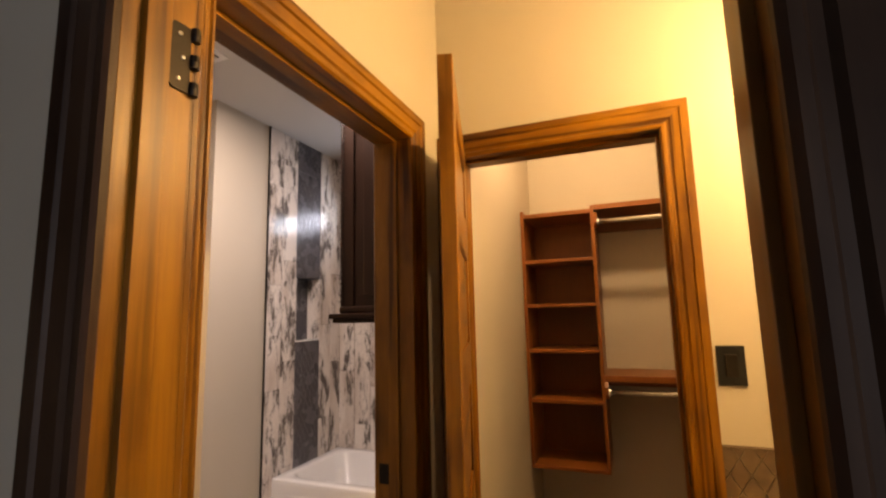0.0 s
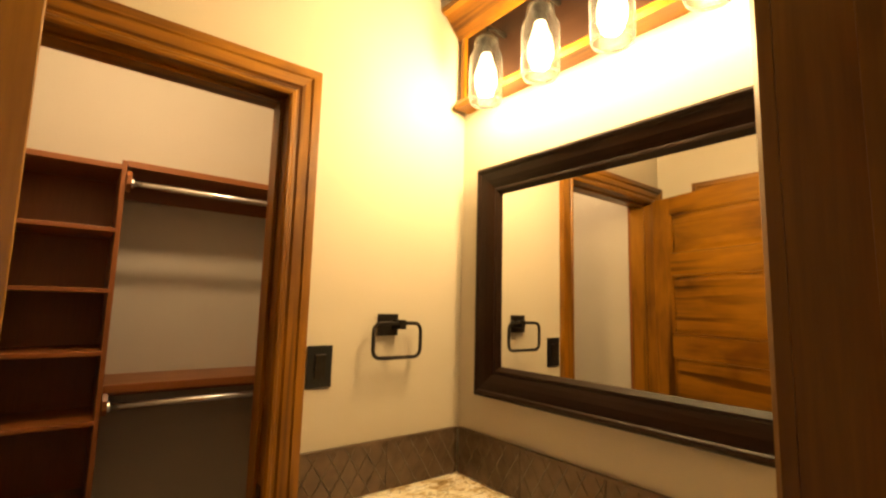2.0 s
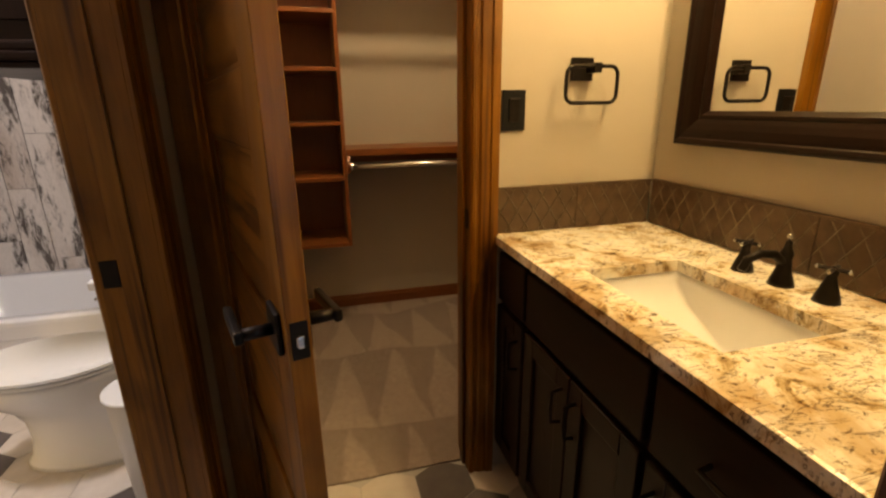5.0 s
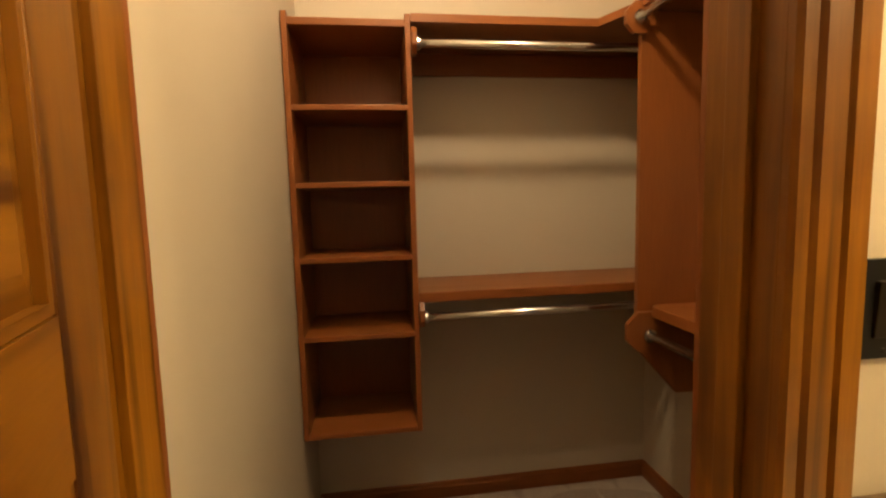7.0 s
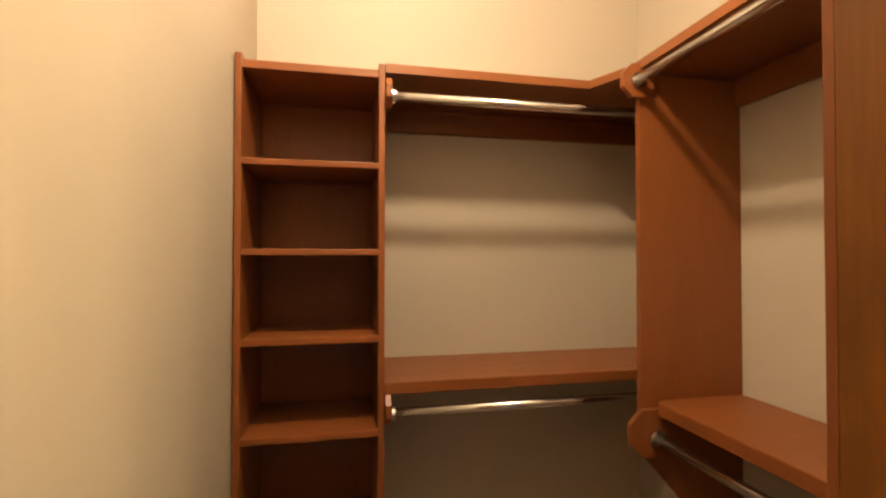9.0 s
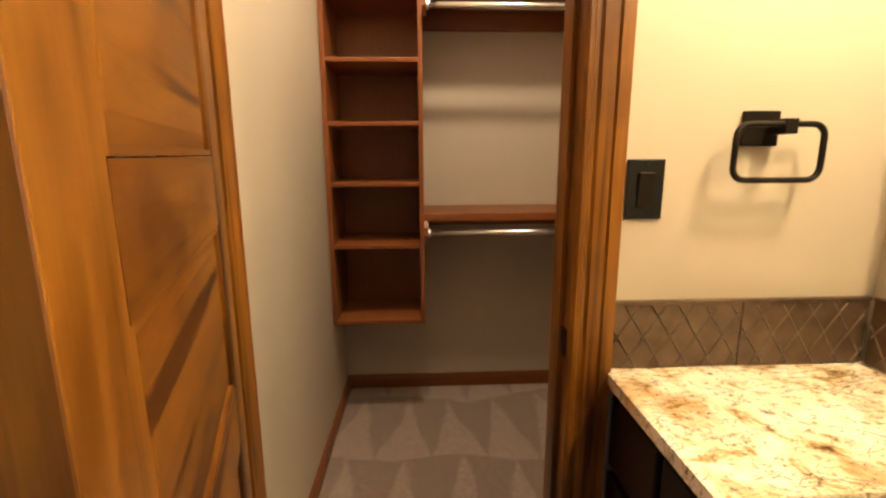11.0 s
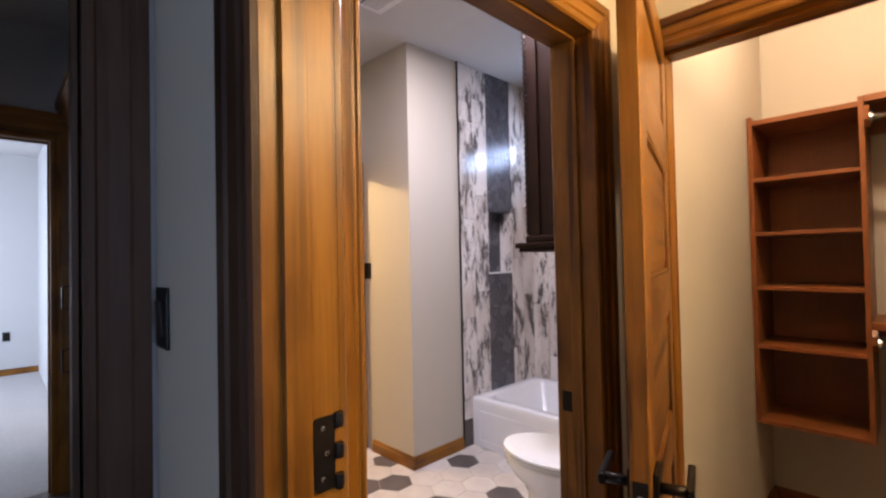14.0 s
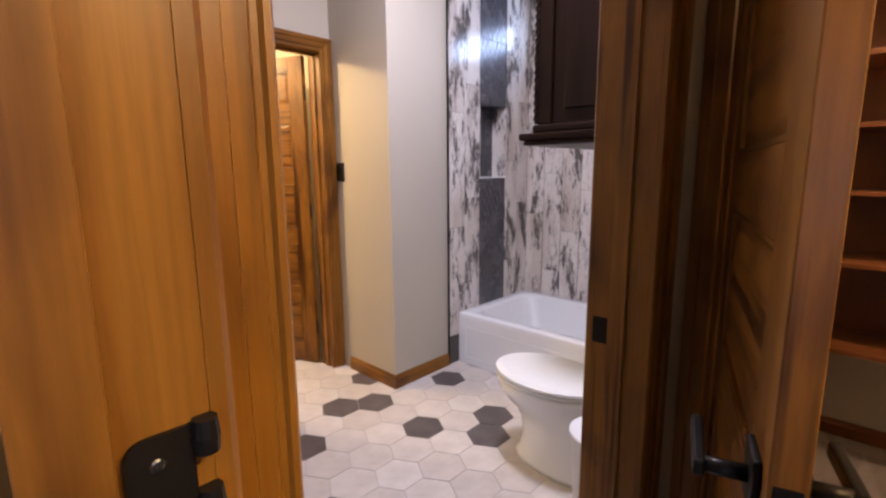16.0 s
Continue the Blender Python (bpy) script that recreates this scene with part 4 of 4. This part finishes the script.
part("flush_lever", tube([(0.205, 0.14, 0.68), (0.222, 0.14, 0.68), (0.225, 0.07, 0.672)], 0.006, 8), CHROME, toilet, smooth=True)

bin_ = thing("waste_bin", (-1.715, 0.215, 0.0), "tall white plastic waste bin beside the toilet", "bin")
part("rim", moved(lathe([(0.110, 0.404), (0.116, 0.408), (0.116, 0.418), (0.110, 0.420)], 36), pose(0, 0, 0)), PLASTIC, bin_, smooth=True)
part("bucket", lathe([(0.0, 0.006), (0.085, 0.0), (0.088, 0.006), (0.108, 0.403), (0.113, 0.410), (0.110, 0.416), (0.104, 0.406), (0.084, 0.012), (0.0, 0.012)], 36), PLASTIC, bin_, smooth=True)

wc = thing("wall_cabinet", (-1.552, 0.46, 1.42), "dark-stained wall cabinet with stepped mouldings over the toilet", "cabinet")
part("body", box(-0.60, 0.0, 0.075, 0.0, 0.58, 1.36), ESPRESSO["z"], wc)
part("sill_moulding", box(-0.665, -0.062, 0.012, 0.0, 0.64, 0.040, bevel=0.008), ESPRESSO["x"], wc)
part("lower_moulding", box(-0.650, -0.048, -0.008, 0.0, 0.626, 0.012, bevel=0.006), ESPRESSO["x"], wc)
part("cove", box(-0.625, -0.025, 0.040, 0.0, 0.605, 0.075, bevel=0.010), ESPRESSO["x"], wc)
part("corner_post", box(-0.612, -0.012, 0.076, -0.545, 0.02, 1.30, bevel=0.004), ESPRESSO["z"], wc)
part("side_panel", box(-0.49, -0.008, 0.13, -0.06, -0.0005, 1.28, bevel=0.004), ESPRESSO["z"], wc)
rope = bmesh.new()
for k in range(40):
    z = 0.09 + k * 0.030
    for s in range(2):
        a = radians(180 * s)
        moved_bm = lathe([(0.0, -0.017), (0.0085, -0.006), (0.0085, 0.006), (0.0, 0.017)], 8)
        bmesh.ops.transform(moved_bm, matrix=pose(-0.614 + 0.003 * math.cos(a), -0.010, z + 0.015 * s, 0, 28, 0), verts=moved_bm.verts)
        me_tmp = bpy.data.meshes.new("rope_turn")
        moved_bm.to_mesh(me_tmp)
        moved_bm.free()
        rope.from_mesh(me_tmp)
        bpy.data.meshes.remove(me_tmp)
part("rope_trim", rope, ESPRESSO["z"], wc, "twisted rope trim", smooth=True)
part("door", box(-0.618, 0.03, 0.10, -0.6005, 0.55, 1.30, bevel=0.004), ESPRESSO["z"], wc)
part("crown", extrude_poly([(-0.60, 1.30), (-0.62, 1.30), (-0.68, 1.40), (-0.68, 1.425), (0.0, 1.425), (0.0, 1.36), (-0.60, 1.36)], "y", -0.05, 0.63), ESPRESSO["y"], wc)

vent = thing("ceiling_vent", (-2.84, 0.06, TOP), "white stamped-metal ceiling air vent", "vent")
part("frame", extrude_poly([(-0.14, -0.10), (0.14, -0.10), (0.14, 0.10), (-0.14, 0.10)], "z", -0.008, -0.001), STEEL, vent)
part("core", box(-0.105, -0.065, -0.012, 0.105, 0.065, -0.0085), BLACK, vent)
for k in range(7):
    part("slat", moved(box(-0.10, -0.008, -0.001, 0.10, 0.008, 0.001), pose(0, -0.054 + k * 0.018, -0.016, 14)), STEEL, vent)

# ---- hall ----
hutch = thing("built_in_cabinet", (-4.45, -1.02, 0.0), "tall stained built-in cabinet with a crown and black pulls", "cabinet")
part("body", box(0.0, -0.105, 0.0, 1.75, 0.0, 2.25), ALDER["z"], hutch)
part("crown", extrude_poly([(-0.10, 2.25), (-0.12, 2.25), (-0.19, 2.36), (-0.19, 2.40), (0.0, 2.40), (0.0, 2.25)], "x", -0.02, 1.77), ALDER["x"], hutch)
for k in range(4):
    for z0, z1 in ((0.12, 0.62), (0.64, 0.98), (1.04, 1.62), (1.64, 2.22)):
        d = part("door", box(0.02 + 0.43 * k, -0.118, z0, 0.43 + 0.43 * k, -0.1055, z1, bevel=0.002), ALDER["z"], hutch)
        for a0, a1, h0, h1 in ((0.02, 0.08, z0, z1), (0.37, 0.43, z0, z1), (0.08, 0.37, z0, z0 + 0.06), (0.08, 0.37, z1 - 0.06, z1)):
            part("door_frame", box(a0 + 0.43 * k, -0.128, h0, a1 + 0.43 * k, -0.1185, h1, bevel=0.002), ALDER["z"], d)
        if z0 in (0.64, 1.04):
            zc = z1 - 0.16 if z0 < 1 else z0 + 0.16
            part("pull", tube([(0.05 + 0.43 * k, -0.128, zc - 0.07), (0.05 + 0.43 * k, -0.165, zc - 0.065), (0.05 + 0.43 * k, -0.165, zc + 0.065), (0.05 + 0.43 * k, -0.128, zc + 0.07)], 0.006, 8), BRONZE, d, "black bar pull")

# ---- floors in pieces ----
planks = structure("floor_hall", box(-4.58, -2.40, -0.10, -1.86, -1.02, -0.004), LATEX, "dark hardwood plank hall floor", "floor")
rng = random.Random(4)
row = 0
y = -2.40
while y < -1.03:
    x = -4.58 + (row % 3) * -0.35
    while x < -1.86:
        x0, x1 = max(x, -4.58), min(x + 1.1, -1.86)
        if x1 - x0 > 0.02:
            part("plank", box(x0 + 0.001, y + 0.001, -0.003, x1 - 0.001, min(y + 0.125, -1.02) - 0.001, 0.004, bevel=0.001), PLANK["x"], planks)
        x += 1.1
    y += 0.125
    row += 1


def hex_floor(name, x0, y0, x1, y1, dark, label):
    """Hexagon tiles on one lattice, cut by leaving their edges under the walls and casings."""
    base = structure(name, box(x0, y0, -0.10, x1, y1, -0.003), GROUT, label, "floor")
    return base


PITCH = 0.197
R = PITCH / math.sqrt(3) - 0.0018
me_hex = {}
for key, mat in (("light", HEX_LIGHT), ("dark", HEX_DARK)):
    bm = bmesh.new()
    rings = [[bm.verts.new(((R - d) * math.cos(radians(30 + 60 * k)), (R - d) * math.sin(radians(30 + 60 * k)), z)) for k in range(6)] for d, z in ((0, -0.006), (0, -0.0015), (0.0015, 0.0))]
    for a, b in zip(rings, rings[1:]):
        for k in range(6):
            bm.faces.new((a[k], a[(k + 1) % 6], b[(k + 1) % 6], b[k]))
    bm.faces.new(rings[-1])
    bmesh.ops.recalc_face_normals(bm, faces=bm.faces)
    me = bpy.data.meshes.new("hex_tile")
    bm.to_mesh(me)
    bm.free()
    me.materials.append(mat)
    me_hex[key] = me

DARK_TILES = {(0, 0), (0, 1), (2, 1), (-1, 4), (2, 3), (3, 2), (6, -2), (5, -3), (7, 0), (2, -2), (-2, 2), (13, -1), (14, -2), (-4, 3), (-5, 1), (-6, 3), (3, -4), (11, 0), (12, -4), (-3, -2), (9, -2), (8, -5), (16, -3), (10, -4)}
hex_vanity = hex_floor("floor_vanity", -1.49, -1.21, 0.0, 0.06, None, "bone hexagon tile floor with scattered charcoal tiles")
hex_bath = hex_floor("floor_bath", -4.90, -1.02, -1.49, 1.90, None, "bone hexagon tile floor with scattered charcoal tiles")
for i in range(-16, 24):
    for j in range(-10, 13):
        x, y = -3.21 + PITCH * (i + j / 2), 0.14 + PITCH * math.sqrt(3) / 2 * j
        if -1.50 < x < -0.47 and -1.16 < y < 0.01:
            owner = hex_vanity
        elif -4.85 < x <= -1.50 and -0.98 < y < 1.16 and not (x < -3.25 and y > 0.62):
            owner = hex_bath
        else:
            continue
        ob = new("tile", me_hex["dark" if (i, j) in DARK_TILES else "light"])
        ob.location = (x, y, 0.0)
        ob.parent = owner

# ---- tub wall tiles ----
tile_wall_west = tagged(new("tile_wall_west"), "worn pale plank wall tiles with a dark pewter strip", "wall tiles", kind="structure")
tile_wall_north = tagged(new("tile_wall_north"), "worn pale plank wall tiles behind the bathtub", "wall tiles", kind="structure")


def wall_tile(parent, lo, hi, mat, name="tile"):
    bm = box(*lo, *hi, bevel=0.0012)
    return part(name, bm, mat, parent)


structure("tile_bed_west", wall_boxes("y", -3.1548, -3.150, 0.985, 1.899, TOP - 0.001, [(1.30, 1.60, 1.26, 1.76)]), DARK_GROUT, "dark grout bed of the tile wall", "wall tiles")
structure("tile_bed_north", wall_boxes("x", 1.895, 1.8995, -3.15, -1.551, TOP - 0.001, [(-2.98, -2.30, 2.20, 2.42)]), DARK_GROUT, "dark grout bed of the tile wall", "wall tiles")
part("metal_edge", box(-3.152, 0.978, 0.0, -3.139, 0.985, TOP - 0.002), BRONZE, tile_wall_west, "thin black metal tile edge")
for (y0, y1), start in zip(((0.987, 1.140), (1.142, 1.298), (1.602, 1.750), (1.752, 1.893)), (0.20, -0.35, -0.10, 0.33)):
    z = start
    while z < TOP:
        z0, z1 = max(z, 0.0), min(z + 0.74, TOP - 0.003)
        if z1 - z0 > 0.02:
            wall_tile(tile_wall_west, (-3.1515, y0, z0 + 0.001), (-3.143, y1, z1 - 0.001), PLANK_TILE)
        z += 0.74
for z0, z1 in ((0.0, 0.42), (0.422, 0.84), (0.842, 1.258), (1.762, 2.18), (2.182, 2.60), (2.602, TOP - 0.003)):
    t = wall_tile(tile_wall_west, (-3.1515, 1.300, z0), (-3.145, 1.600, z1), STRIP_TILE, "strip_tile")
    bm = bmesh.new()
    for d in (1, -1):
        c = -(z1 - z0) * 0.55
        while c < 0.300:
            ya, yb = 1.300 + c, 1.300 + c + (z1 - z0) * 0.55
            za, zb = (z0, z1) if d > 0 else (z1, z0)
            t0, t1 = max(0.0, (1.302 - ya) / (yb - ya)), min(1.0, (1.598 - ya) / (yb - ya))
            if t1 > t0:
                p = (ya + t0 * (yb - ya), za + t0 * (zb - za))
                q = (ya + t1 * (yb - ya), za + t1 * (zb - za))
                h = 0.003
                v = [bm.verts.new((px, py + oy, pz)) for py, pz in (p, q) for oy, px in ((-h, -3.1452), (0, -3.1440), (h, -3.1452))]
                bm.faces.new((v[0], v[1], v[4], v[3])), bm.faces.new((v[1], v[2], v[5], v[4]))
            c += 0.05
    part("relief", bm, STRIP_RIDGE, t)
wall_tile(tile_wall_west, (-3.269, 1.301, 1.262), (-3.262, 1.599, 1.758), STRIP_TILE, "niche_back")
wall_tile(tile_wall_west, (-3.262, 1.301, 1.2605), (-3.141, 1.599, 1.270), CERAMIC, "niche_sill")
wall_tile(tile_wall_west, (-3.262, 1.592, 1.271), (-3.145, 1.5995, 1.752), PLANK_TILE, "niche_side")
wall_tile(tile_wall_west, (-3.262, 1.3005, 1.271), (-3.145, 1.308, 1.752), PLANK_TILE, "niche_side")
wall_tile(tile_wall_west, (-3.262, 1.3005, 1.753), (-3.145, 1.5995, 1.7595), STRIP_TILE, "niche_top")
k = 0
x = -3.142
while x < -1.56:
    z = -0.5 + (k * 0.31) % 0.74
    x1 = min(x + 0.150, -1.552)
    while z < TOP:
        z0, z1 = max(z, 0.0), min(z + 0.74, TOP - 0.003)
        if z1 - z0 > 0.02:
            spans = [(z0, z1)]
            if x1 > -2.98 and x < -2.30:
                spans = [(z0, min(z1, 2.20)), (max(z0, 2.42), z1)]
            for h0, h1 in spans:
                if h1 - h0 > 0.02:
                    wall_tile(tile_wall_north, (x + 0.001, 1.887, h0 + 0.001), (x1 - 0.001, 1.8955, h1 - 0.001), PLANK_TILE)
        z += 0.74
    x += 0.152
    k += 1

# ---- bedroom ----
FABRIC = plain("pale_shade_fabric", (0.42, 0.43, 0.45), 0.85, 0.0, 400, 0.12)
shade = thing("window_shade", (3.64, -1.60, 0.60), "pale grey roller shade drawn down in the bedroom window", "window shade")
part("cloth", box(-0.002, -0.59, 0.012, 0.002, 0.60, 1.46), FABRIC, shade)
part("hem_bar", box(-0.006, -0.59, 0.0, 0.006, 0.60, 0.012, bevel=0.002), FABRIC, shade)
part("roller", moved(lathe([(0.022, -0.595), (0.022, 0.605)], 16), pose(0, 0, 1.475, -90)), FABRIC, shade)
